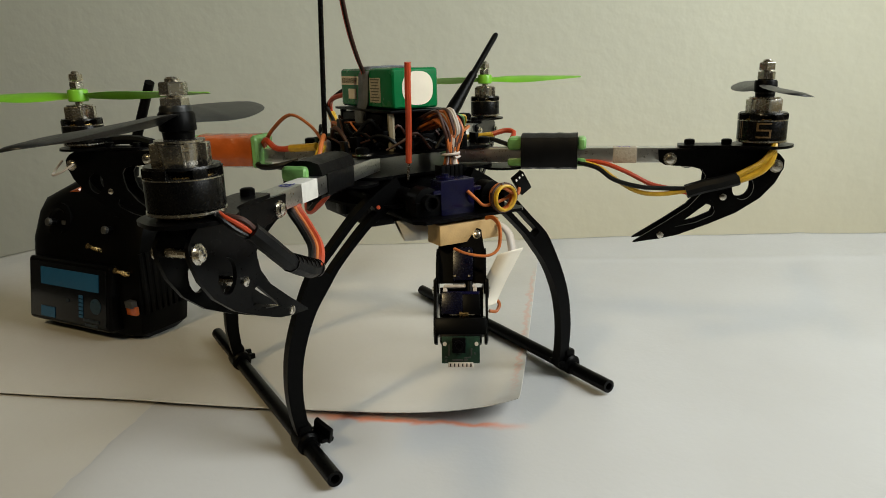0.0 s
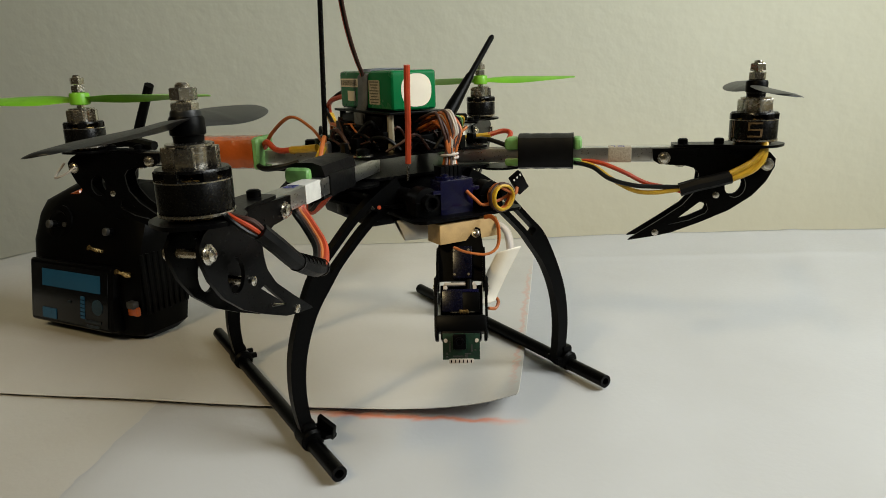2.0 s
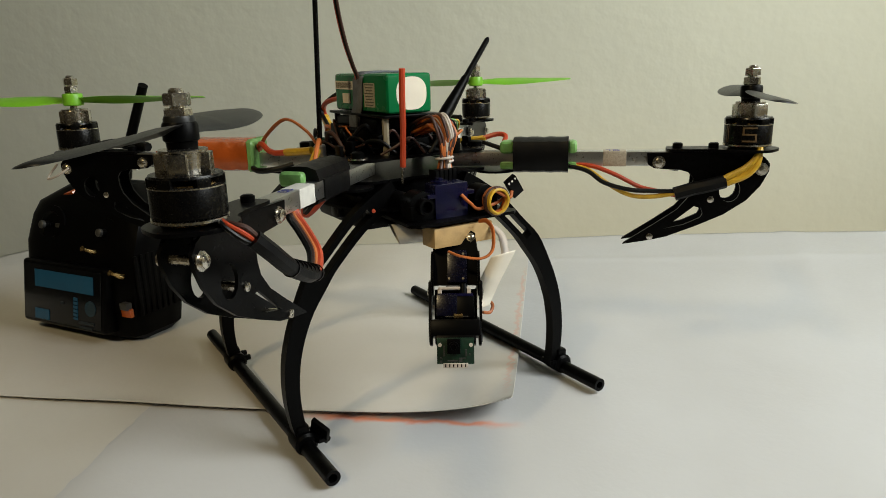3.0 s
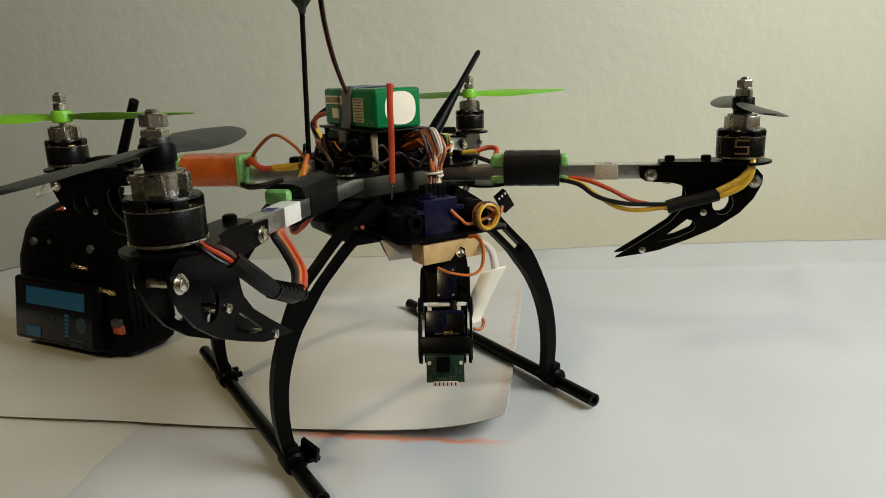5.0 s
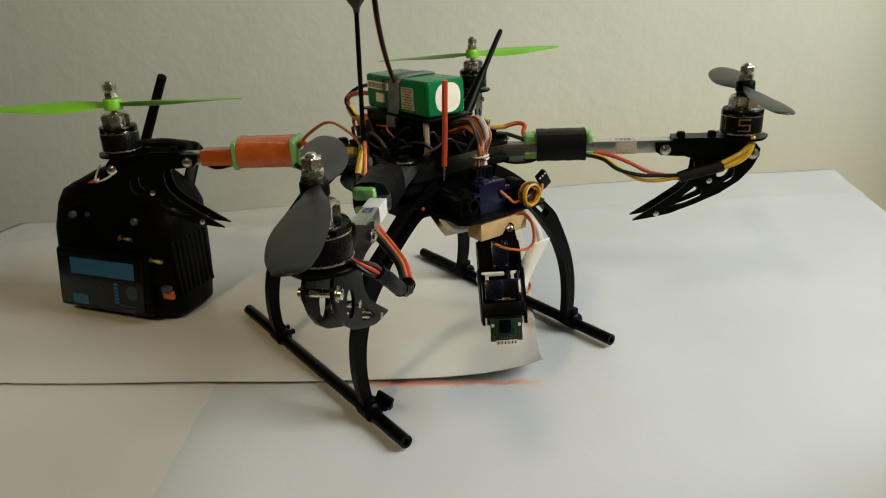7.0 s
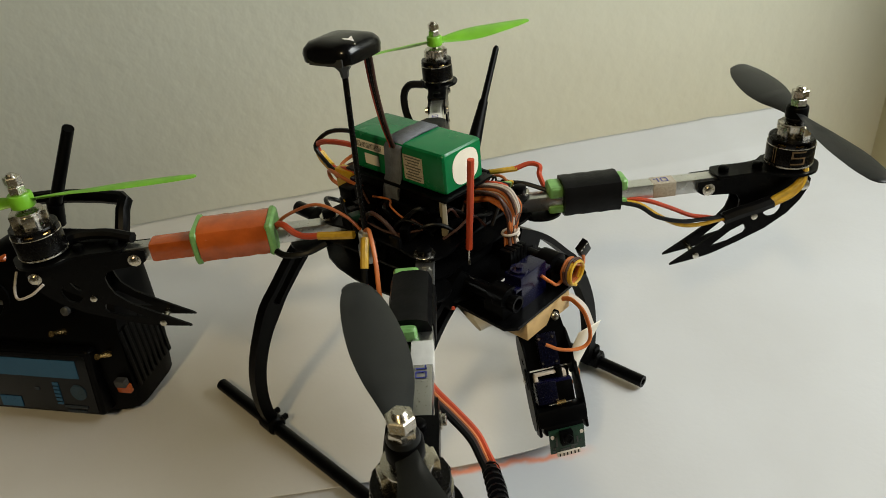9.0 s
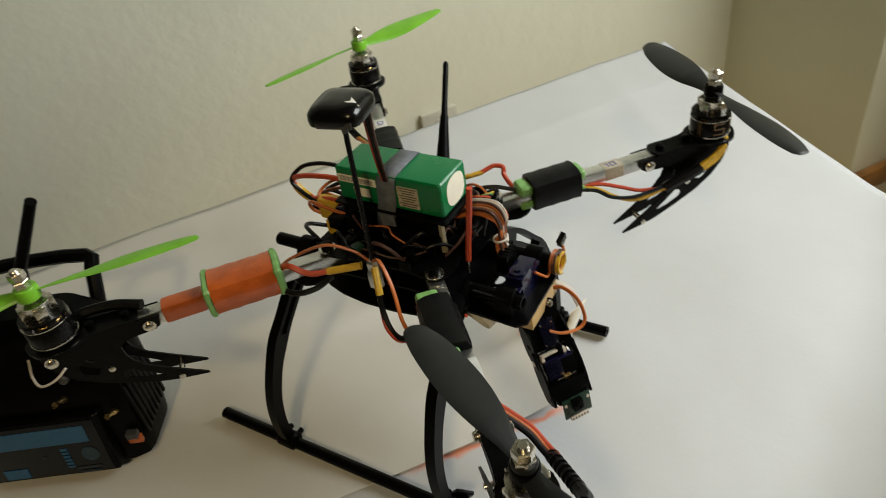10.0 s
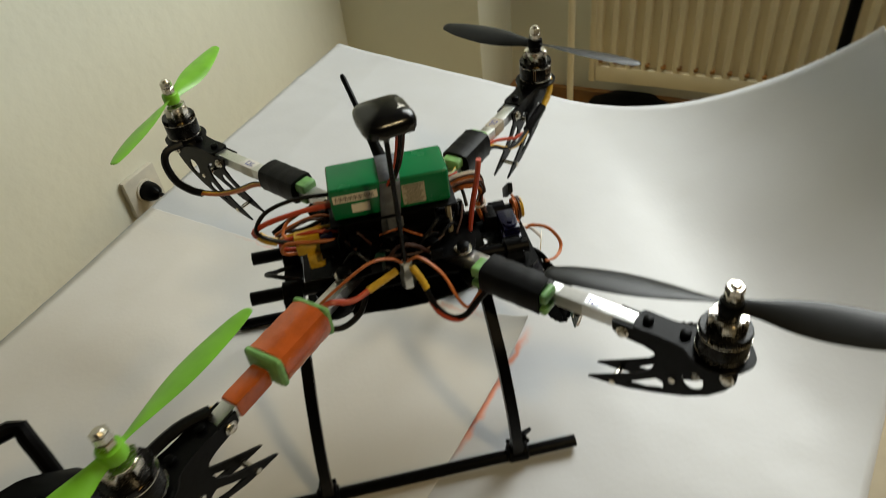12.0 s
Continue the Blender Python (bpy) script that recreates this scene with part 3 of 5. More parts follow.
ME_BOLT = mesh_of("bolt", lathe(fresh(), [(0.0031, 0), (0.0031, 0.0026), (0.0022, 0.0032)], 12), BLACK)
ME_SCREW = mesh_of("screw", lathe(fresh(), [(0.0040, 0), (0.0040, 0.0007), (0.0027, 0.0008), (0.0027, 0.0024), (0.0018, 0.0028)], 12), STEEL)
ME_SMALL = mesh_of("spacer_screw", lathe(fresh(), [(0.0022, 0), (0.0021, 0.0009), (0.0008, 0.0013)], 12), STEEL)
ME_SPACER = mesh_of("spacer", rod(fresh(), (0, -0.0075, 0), (0, 0.0075, 0), 0.0019, None, 10), STEEL)
bm = fresh()
lathe(bm, [(0.0035, 0.1697), (0.0139, 0.1697), (0.0142, 0.1700), (0.0142, 0.1710), (0.0130, 0.1713), (0.004, 0.1713)], 30)
ME_BASE = mesh_of("motor_base", bm, STEEL)
bm = fresh()
lathe(bm, [(0.0120, 0.1716), (0.0139, 0.1716), (0.0139, 0.1822), (0.0136, 0.1828), (0.0125, 0.1828), (0.0122, 0.1795), (0.004, 0.1785)], 36)
ME_CAN = mesh_of("motor_can", bm, CAN)
ME_SPOKE = mesh_of("can_spoke", box(fresh(), (0.0112, 0, 0.1844), (0.0052, 0.0056, 0.0038), None, 0.0004), CAN)
ME_CROWN = mesh_of("can_crown", lathe(fresh(), [(0.0070, 0.1860), (0.0136, 0.1860), (0.0132, 0.1870), (0.0070, 0.1870)], 36), CAN)
ME_FOOT = mesh_of("motor_foot", lathe(fresh(), [(0.0030, 0.1682), (0.0100, 0.1682), (0.0112, 0.1688), (0.0105, 0.1698), (0.0030, 0.1698)], 24), BRASS)
ME_RIM = mesh_of("can_rim", lathe(fresh(), [(0.0126, 0.1824), (0.01402, 0.1824), (0.01402, 0.1829), (0.0126, 0.1831)], 36), STEEL)
ME_WINDING = mesh_of("winding", lathe(fresh(), [(0.0105, 0.1790), (0.0108, 0.1835), (0.008, 0.1850)], 18), BRASS)
bm = fresh()
lathe(bm, [(0.0070, 0.1845), (0.0078, 0.1945), (0.0088, 0.1950), (0.0088, 0.1958), (0.004, 0.1962)], 24)
for k in range(4):
    box(bm, (0.0078, 0, 0.1905), (0.0044, 0.0066, 0.0084), pose(0, 0, 0, 0, 0, 90 * k + 20), 0.0006)
ME_ADAPT = mesh_of("prop_adapter", bm, STEEL)
bm = fresh()
lathe(bm, [(0.0027, 0.1945), (0.0027, 0.2166), (0.0020, 0.2174)], 14)
ME_SHAFT = mesh_of("shaft", bm, STEEL)
ME_NUT = mesh_of("nut", hexnut(fresh(), 0.2058, 0.2105, 0.0049), STEEL)
ME_NUT2 = mesh_of("nut", hexnut(fresh(), 0.2110, 0.2157, 0.0049), STEEL)


def finer(stations):
    """Stations of a blade filled in smoothly, with a round tip."""
    out = spline(stations, 4)[:-1]
    r, c, tw = out[-6]
    tip = stations[-1][0]
    keep = [p for p in out if p[0] <= tip - c * 0.55]
    r, c, tw = keep[-1]
    return keep + [Vector((r + (tip - r) * math.sin(q), max(0.0006, c * math.cos(q)), tw)) for q in [math.pi / 2 * k / 7 for k in range(1, 8)]]


def propeller(hand, wide, hub_r):
    """Two twisted blades on a hub; hand gives the turning sense."""
    bm = fresh()
    lathe(bm, [(hub_r * 0.9, 0.1948), (hub_r, 0.1955), (hub_r, 0.2022), (hub_r * 0.92, 0.2032)], 20)
    if wide:
        stations = [(0.002, 0.0080, 32), (0.010, 0.0095, 30), (0.018, 0.0130, 26), (0.030, 0.0190, 21), (0.045, 0.0228, 17), (0.060, 0.0230, 14), (0.075, 0.0206, 12), (0.085, 0.0172, 10), (0.092, 0.0125, 9), (0.0955, 0.0080, 8), (0.0970, 0.0020, 8)]
    else:
        stations = [(0.002, 0.0070, 30), (0.010, 0.0085, 28), (0.020, 0.0130, 24), (0.034, 0.0185, 19), (0.048, 0.0205, 15), (0.062, 0.0190, 12), (0.076, 0.0160, 10), (0.088, 0.0125, 8), (0.095, 0.0090, 7), (0.0985, 0.0050, 7), (0.0995, 0.0015, 7)]
    for side in (0, 1):
        turn = Matrix.Rotation(math.pi * side, 4, "Z")
        rings = []
        for r, c, tw in finer(stations):
            a = radians(tw * (0.85 if wide else 1.05)) * hand
            th = min(0.0016 if r < 0.03 else 0.0010, c * 0.14)
            loop = []
            for k in range(12):
                q = 2 * math.pi * k / 12
                u, v = c * (0.5 * math.cos(q) - 0.08), th * 0.5 * math.sin(q) + min(0.0012, c * 0.06) * (1 - math.cos(q) ** 2)
                u *= hand
                loop.append(bm.verts.new(turn @ Vector((r, u * math.cos(a) - v * math.sin(a) * 1.0, 0.1988 + u * math.sin(a) + v * math.cos(a)))))
            rings.append(loop)
        for p, q in zip(rings, rings[1:]):
            for k in range(12):
                bm.faces.new((p[k], p[(k + 1) % 12], q[(k + 1) % 12], q[k]))
        bm.faces.new(rings[-1])
        bm.faces.new(rings[0][::-1])
    return bm


ARMS = {"front_right": (0.156, -0.165, -46.6), "front_left": (0.153, 0.169, 47.8), "rear_right": (-0.152, -0.174, -131.1), "rear_left": (-0.161, 0.182, 131.5)}
PROPS = {"front_right": (149.0, GREYPROP, True, 1), "front_left": (-47.0, GREYPROP, True, -1), "rear_right": (51.0, GREENPROP, False, -1), "rear_left": (71.0, GREENPROP, False, 1)}
arm_of, motor_of = {}, {}
for key, (x, y, ang) in ARMS.items():
    m = pose(x, y, 0, 0, 0, ang)
    arm = part("arm", ME_TUBE, None, quad, "square bare aluminium arm tube", m)
    arm_of[key] = arm
    for s in (-0.0066, 0.0066):
        part("side_plate", ME_PLATE, None, arm, "", Matrix.Translation((0, s, 0)))
        flip = 90 if s < 0 else -90
        o = -0.0009 if s < 0 else 0.0009
        for r, z, me in ((0.1753, 0.1600, ME_SCREW), (0.2359, 0.1558, ME_SCREW), (0.2074, 0.1368, ME_SMALL), (0.1718, 0.1123, ME_SMALL)):
            part("screw", me, None, arm, "", pose(r - 0.228, s + o, z, flip, 0, 0))
    for r, z in ((0.2074, 0.1368), (0.1718, 0.1123), (0.2359, 0.1558)):
        part("spacer", ME_SPACER, None, arm, "", Matrix.Translation((r - 0.228, 0, z)))
    part("mount_plate", ME_KEY, None, arm)
    for r in (-0.041, -0.0195):
        part("bolt", ME_BOLT, None, arm, "", Matrix.Translation((r, 0, 0.1681)))
    part("nut", mesh_of("nut", hexnut(fresh(), 0.1538, 0.1562, 0.0032, (-0.042, 0)), STEEL), None, arm)
    tall = 1.08 if key.startswith("rear") else 1.0
    motor = part("motor", ME_CAN, None, quad, "black brushless motor with bronze print", m @ Matrix.Translation((0, 0, 0.1682 * (1 - tall))) @ Matrix.Diagonal((1, 1, tall, 1)))
    motor_of[key] = motor
    part("motor_base", ME_BASE, None, motor, "bright metal base")
    part("motor_foot", ME_FOOT, None, motor, "dark gold motor foot")
    part("can_rim", ME_RIM, None, motor, "bright turned rim")
    part("can_crown", ME_CROWN, None, motor)
    for k in range(6):
        part("can_spoke", ME_SPOKE, None, motor, "", pose(0, 0, 0, 0, 0, 60 * k))
    part("winding", ME_WINDING, None, motor, "copper winding")
    part("prop_adapter", ME_ADAPT, None, motor, "bright nickel adapter")
    part("shaft", ME_SHAFT, None, motor, "steel shaft")
    part("nut", ME_NUT, None, motor, "steel nut")
    part("nut", ME_NUT2, None, motor, "steel nut", pose(0, 0, 0, 0, 0, 17))
    pa, pm, wide, hand = PROPS[key]
    if wide:
        part("prop_hub", lathe(fresh(), [(0.0054, 0.1962), (0.0056, 0.1985), (0.0064, 0.1990), (0.0064, 0.2046), (0.0058, 0.2056)], 20), BLACK, motor, "black propeller hub")
    part("propeller", propeller(hand, wide, 0.0056 if wide else 0.0068), pm, quad, "dark grey two-blade propeller" if wide else "bright green two-blade propeller", pose(x, y, (0.0045 if key == "front_right" else 0.0024) if wide else 0.0055, 0, 0, pa))

# bronze print on the cans, drawn as plain shapes
def can_print(a0, a1, z0, z1, r=0.01402):
    bm = fresh()
    n = 10
    for k in range(n):
        q0, q1 = radians(a0 + (a1 - a0) * k / n), radians(a0 + (a1 - a0) * (k + 1) / n)
        vs = [bm.verts.new((r * math.cos(q), r * math.sin(q), z)) for q, z in ((q0, z0), (q1, z0), (q1, z1), (q0, z1))]
        bm.faces.new(vs)
    bmesh.ops.remove_doubles(bm, verts=bm.verts, dist=1e-6)
    return bm


for key, a in (("front_left", -115),):
    host = motor_of[key]
    for a0, a1, z0, z1 in ((0, 34, 0.1806, 0.1816), (0, 5, 0.1778, 0.1806), (0, 34, 0.1768, 0.1778), (29, 34, 0.1738, 0.1768), (0, 34, 0.1728, 0.1738), (-40, -37, 0.1722, 0.1824), (-46, -44, 0.1722, 0.1824)):
        part("print", can_print(a + a0, a + a1, z0, z1), BRONZE, host, "bronze printed emblem strokes")


# speed controllers on the arms
def esc(key, r0, r1, z0, z1, half, skin, ends, off=0.0, tilt=0.0):
    arm = arm_of[key]
    a, b = r0 - 0.228, r1 - 0.228
    bm = fresh()
    n = 9
    prev = None
    for i in range(n + 1):
        t = i / n
        x = a + (b - a) * t
        j = 0.0002 * math.sin(i * 2.3)
        loop = []
        for k in range(16):
            q = 2 * math.pi * k / 16
            cy, cz = math.cos(q), math.sin(q)
            p = 4.0
            rr = (abs(cy) ** p + abs(cz) ** p) ** (-1 / p)
            loop.append(bm.verts.new((x, off + (half + j) * rr * cy, (z0 + z1) / 2 + tilt * (t - 0.5) + ((z1 - z0) / 2 + j) * rr * cz)))
        if prev:
            for k in range(16):
                bm.faces.new((prev[k], prev[(k + 1) % 16], loop[(k + 1) % 16], loop[k]))
        else:
            bm.faces.new(loop[::-1])
        prev = loop
    bm.faces.new(prev)
    body = part("speed_controller", bm, skin, arm, "orange shrink-wrapped speed controller" if skin is ORANGE else "speed controller wrapped in black tape")
    for e0, e1 in ends:
        part("green_end", box(fresh(), ((e0 + e1) / 2 - 0.228, off * 1.45, z1 - 0.0060), (e1 - e0, half * 1.3, 0.0080), None, 0.0030, 3), GREENTAPE, body, "green shrink tube end")
        part("green_end", box(fresh(), ((e0 + e1) / 2 - 0.228, off * 1.45, z0 + 0.0045), (e1 - e0, half * 1.2, 0.005), None, 0.002), GREENTAPE, body, "green shrink tube end")
    return body


esc("front_left", 0.0845, 0.1195, 0.1530, 0.1752, 0.0118, RUBBER, ((0.0755, 0.0850), (0.1190, 0.1250)))
esc("front_right", 0.0820, 0.1245, 0.1530, 0.1738, 0.0108, RUBBER, ((0.0745, 0.0825), (0.1240, 0.1295)), -0.0062)
part("tape_wrap", box(fresh(), (0.1030 - 0.228, 0.0002, 0.1616), (0.0340, 0.0116, 0.0112), None, 0.0012), RUBBER, arm_of["front_right"], "black tape wound round the tube")
esc("rear_left", 0.0800, 0.1180, 0.1535, 0.1745, 0.0112, RUBBER, ((0.0700, 0.0805),))
esc("rear_right", 0.0930, 0.1340, 0.1540, 0.1765, 0.0138, ORANGE, (), 0.001)
for a, b in ((0.0885, 0.0945), (0.1330, 0.1385)):
    part("green_band", box(fresh(), ((a + b) / 2 - 0.228, 0.001, 0.1652), (b - a, 0.0274, 0.0222), None, 0.0040, 3), GREENTAPE, arm_of["rear_right"], "green shrink tube band")
part("arm_sleeve", box(fresh(), (0.1525 - 0.228, 0, 0.1622), (0.027, 0.0125, 0.0125), None, 0.002), ORANGE, arm_of["rear_right"], "orange shrink sleeve on the arm")
for key, r, n in (("front_left", 0.1485, 0.0145), ("front_right", 0.1395, 0.0170), ("rear_left", 0.1420, 0.0145)):
    lab = part("arm_label", box(fresh(), (r - 0.228, 0, 0.1618), (n, 0.0103, 0.0097), None, 0.0005), LINEN if key == "front_left" else WHITE, arm_of[key], "white paper tape label")
    at = r - 0.228 + (0.0140 if key == "front_right" else 0.0)
    for dx, dy, lx, ly in ((-0.003, 0.0, 0.0007, 0.0050), (-0.0041, 0.0018, 0.0022, 0.0006), (0.0010, 0.0022, 0.0036, 0.0007), (0.0028, 0.0, 0.0006, 0.0044), (-0.0008, 0.0, 0.0006, 0.0044), (0.0010, -0.0022, 0.0036, 0.0006)):
        part("ink_mark", box(fresh(), (at + dx, dy, 0.16672), (lx, ly, 0.0002)), INK, lab, "blue hand-drawn ink stroke")


# motor cables, in the arm's frame
def arm_wire(key, pts, r, material, side=-1, label=""):
    return wire("motor_wire", [(p[0] - 0.228, side * p[1], p[2]) for p in pts], r, material, arm_of[key], label)


for key, side in (("front_left", -1),):
    for k, (mt, dz, ds) in enumerate(((YELLOW, 0.0, 0.0), (YELLOW, 0.0028, 0.0012), (YELLOW, -0.0026, 0.0010))):
        arm_wire(key, [(0.2330, 0.0085 + ds, 0.1700), (0.2325, 0.0118 + ds, 0.1640 + dz), (0.2265, 0.0125 + ds, 0.1557 + dz), (0.2137, 0.0125 + ds, 0.1490 + dz * 0.7)], 0.0019, mt, side, "yellow shrink-sleeved motor wire")
    arm_wire(key, [(0.2145, 0.0125, 0.1490), (0.2040, 0.0130, 0.1462), (0.1952, 0.0125, 0.1440), (0.1850, 0.0125, 0.1408)], 0.0042, RUBBER, side, "black taped cable joint")
    for mt, ds, path in ((YELLOW, 0.0, [(0.1860, 0.0125, 0.1412), (0.1694, 0.0135, 0.1392), (0.1570, 0.0130, 0.1405), (0.1443, 0.0110, 0.1470), (0.1323, 0.0070, 0.1550), (0.1200, 0.004, 0.1580)]),
                         (RED, 0.0, [(0.1860, 0.0125, 0.1400), (0.1745, 0.0110, 0.1425), (0.1640, 0.0105, 0.1450), (0.1500, 0.0095, 0.1520), (0.1360, 0.0060, 0.1570), (0.1200, 0.003, 0.1590)]),
                         (WIREBLACK, 0.0, [(0.1860, 0.0125, 0.1425), (0.1700, 0.0140, 0.1430), (0.1570, 0.0150, 0.1440), (0.1420, 0.0130, 0.1480), (0.1320, 0.0090, 0.1545), (0.1200, 0.006, 0.1575)])):
        arm_wire(key, path, 0.0014, mt, side)
wire("spring", [(0.2185 - 0.228 + 0.0022 * math.cos(k * 0.9), 0.0 + 0.0022 * math.sin(k * 0.9), 0.1370 + 0.00019 * k) for k in range(64)], 0.0004, STEEL, arm_of["front_right"], "small steel coil spring")
for k in range(7):
    q = k / 6
    c = Vector((0.1640, -0.1310, 0.1465)).lerp(Vector((0.1444, -0.1137, 0.1365)), q)
    part("tape_turn", rod(fresh(), c, c + Vector((-0.0014, 0.0012, -0.0008)), 0.0040, 0.0037, 12), RUBBER, quad)
P = quad
for mt, d in ((RED, 0.0), (BROWN, 0.0016), (WIREBLACK, -0.0016)):
    wire("motor_wire", [(0.1640, -0.1560, 0.1695), (0.1710, -0.1560 + d, 0.1690), (0.1740, -0.1510 + d, 0.1655 + d), (0.1730, -0.1450 + d, 0.1600)], 0.0011, mt, P)
wire("cable_joint", [(0.1735, -0.1475, 0.1630), (0.1715, -0.1405, 0.1560), (0.1640, -0.1310, 0.1465), (0.1540, -0.1210, 0.1395), (0.1444, -0.1137, 0.1365)], 0.0036, RUBBER, P, "black taped cable joint")
for mt, d in ((RUST, 0.0), (RED, 0.0022), (WIREBLACK, -0.0022), (BROWN, -0.0008)):
    wire("motor_wire", [(0.1470, -0.1155 + d, 0.1375), (0.1385, -0.1110 + d, 0.1385), (0.1300, -0.1080 + d, 0.1430), (0.1190, -0.1085 + d, 0.1500), (0.1080, -0.1090 + d, 0.1560), (0.0960, -0.1020, 0.1570)], 0.0016, mt, P)
for mt, d in ((WIREBLACK, 0.0), (RUST, 0.0022), (YELLOW, 0.004)):
    wire("motor_wire", [(-0.1040, -0.1030 + d, 0.1560), (-0.1090, -0.1150 + d, 0.1520), (-0.1180, -0.1210 + d, 0.1530), (-0.1240, -0.1270 + d, 0.1590)], 0.0017, mt, P)
wire("cable_joint", [(-0.1200, -0.1330, 0.1700), (-0.1360, -0.1420, 0.1720), (-0.1500, -0.1550, 0.1715), (-0.1530, -0.1640, 0.1690)], 0.0034, RUBBER, P, "black taped cable joint")
wire("cable_joint", [(-0.1620, 0.1640, 0.1700), (-0.1740, 0.1580, 0.1690), (-0.1781, 0.1535, 0.1600), (-0.1750, 0.1515, 0.1430), (-0.1660, 0.1515, 0.1310), (-0.1560, 0.1470, 0.1280)], 0.0034, RUBBER, P, "black taped cable joint")
for mt, d in ((YELLOW, 0.0), (WIREBLACK, 0.0020), (RUST, -0.0018)):
    wire("motor_wire", [(-0.1580, 0.1480 + d, 0.1285), (-0.1400, 0.1370 + d, 0.1310), (-0.1200, 0.1180 + d, 0.1430), (-0.1030, 0.1018 + d, 0.1560), (-0.0900, 0.0900, 0.1600)], 0.0014, mt, P)
wire("cable_tie", [(-0.166, -0.190, 0.158), (-0.158, -0.196, 0.152), (-0.148, -0.198, 0.150), (-0.140, -0.192, 0.153), (-0.136, -0.185, 0.158)], 0.0008, WIREWHITE, P, "white cable tie")

# landing gear
legline = spline([(0.024, 0.1495, 0), (0.036, 0.1430, 0), (0.050, 0.1330, 0), (0.066, 0.1172, 0), (0.079, 0.1025, 0), (0.0905, 0.0822, 0), (0.0980, 0.0602, 0), (0.1004, 0.0385, 0), (0.0990, 0.0200, 0), (0.0962, 0.0060, 0)], 4)


def leg_outline():
    left, right, n = [], [], len(legline)
    inner = [[], []]
    for i, p in enumerate(legline):
        d = (legline[min(i + 1, n - 1)] - legline[max(i - 1, 0)]).normalized()
        q = Vector((-d.y, d.x, 0))
        t = i / (n - 1)
        h = 0.0072 * (1 - t) + 0.0036 * t + 0.0012 * math.exp(-((t - 0.45) / 0.06) ** 2)
        left.append(p + q * h)
        right.append(p - q * h)
        if 0.14 < t < 0.44:
            inner[0].append(p + q * (h * 0.42))
            inner[1].append(p - q * (h * 0.42))
    f = lambda ps: [(p.x, p.y) for p in ps]
    return f(left) + f(right[::-1]), f(inner[0]) + f(inner[1][::-1])


lo, li = leg_outline()
for x0, x1, name in ((0.0500, 0.0570, "front"), (-0.0740, -0.0860, "rear")):
    for s in (1, -1):
        bm = plate(fresh(), lo, 0.0075, Matrix.Translation((-0.00375, 0, 0)) @ YZ, [li])
        for v in bm.verts:
            v.co.x += x1 + (x0 - x1) * v.co.z / 0.148
            v.co.y *= s
        part("landing_leg", bm, BLACK, quad, "curved black plastic landing leg")
for s, x0, x1, y in ((-1, -0.155, 0.102, -0.0963), (1, -0.158, 0.101, 0.1030)):
    sk = part("skid_tube", rod(fresh(), (x0, y, 0.0052), (x1, y, 0.0052), 0.0046, None, 18, 0.0026), FIBRE, quad, "black carbon skid tube with open ends")
    for x in (0.057, -0.086):
        bm = fresh()
        lathe(bm, [(0.0056, -0.008), (0.0070, -0.0065), (0.0072, 0.0065), (0.0056, 0.008)], 16, pose(x, y, 0.0072, 0, 90, 0))
        box(bm, (x, y * 1.005, 0.0135), (0.0095, 0.0080, 0.009), None, 0.002)
        for dx in (-0.005, 0.005):
            box(bm, (x + dx, y + s * -0.0075, 0.0090), (0.003, 0.006, 0.004), None, 0.0008)
        part("skid_clamp", bm, BLACK, sk, "black plastic tube clamp")
bm = fresh()
box(bm, (0, 0, 0), (0.013, 0.003, 0.014), pose(0.0625, -0.0870, 0.0130, 20, 25, 30), 0.001)
box(bm, (0, 0, 0), (0.012, 0.010, 0.003), pose(0.0610, -0.0880, 0.0090, -15, 10, 20), 0.001)
part("loose_clip", bm, BLACK, quad, "broken black clip on the skid clamp")

# rails under the body
for y, z in ((-0.0235, 0.1448), (0.0205, 0.1440)):
    part("rail_tube", rod(fresh(), (-0.106, y, z + 0.001), (0.0890, y, z), 0.0048, None, 18, 0.0034), FIBRE, quad, "black carbon rail tube")
    for x in (0.078, -0.078):
        bm = fresh()
        lathe(bm, [(0.0056, -0.006), (0.0082, -0.0055), (0.0082, 0.0055), (0.0056, 0.006)], 18, pose(x, y, z, 0, 90, 0))
        box(bm, (x, y, z - 0.0040), (0.0135, 0.0165, 0.0090), None, 0.0012)
        for dy in (-0.0068, 0.0068):
            lathe(bm, [(0.0014, 0), (0.0014, 0.0030)], 8, Matrix.Translation((x, y + dy, z + 0.0002)))
        part("rail_clamp", bm, BLACK, quad, "black plastic rail clamp")
part("rear_bar", box(fresh(), (-0.078, -0.001, 0.1365), (0.014, 0.074, 0.0022), None, 0.0006), FIBRE, quad)
wire("rear_loop", [(-0.070, -0.020, 0.150), (-0.088, -0.012, 0.152), (-0.096, 0.0, 0.145), (-0.088, 0.010, 0.138), (-0.072, 0.014, 0.138)], 0.0016, WIREBLACK, quad)

# front deck with servo
part("front_deck", plate(fresh(), [(0.050, -0.034), (0.089, -0.036), (0.0945, -0.031), (0.0945, 0.034), (0.090, 0.038), (0.050, 0.034)], 0.0018, Matrix.Translation((0, 0, 0.1345)), [ring(0.060, 0.0, 0.005), ring(0.068, 0.028, 0.004)]), FIBRE, quad)


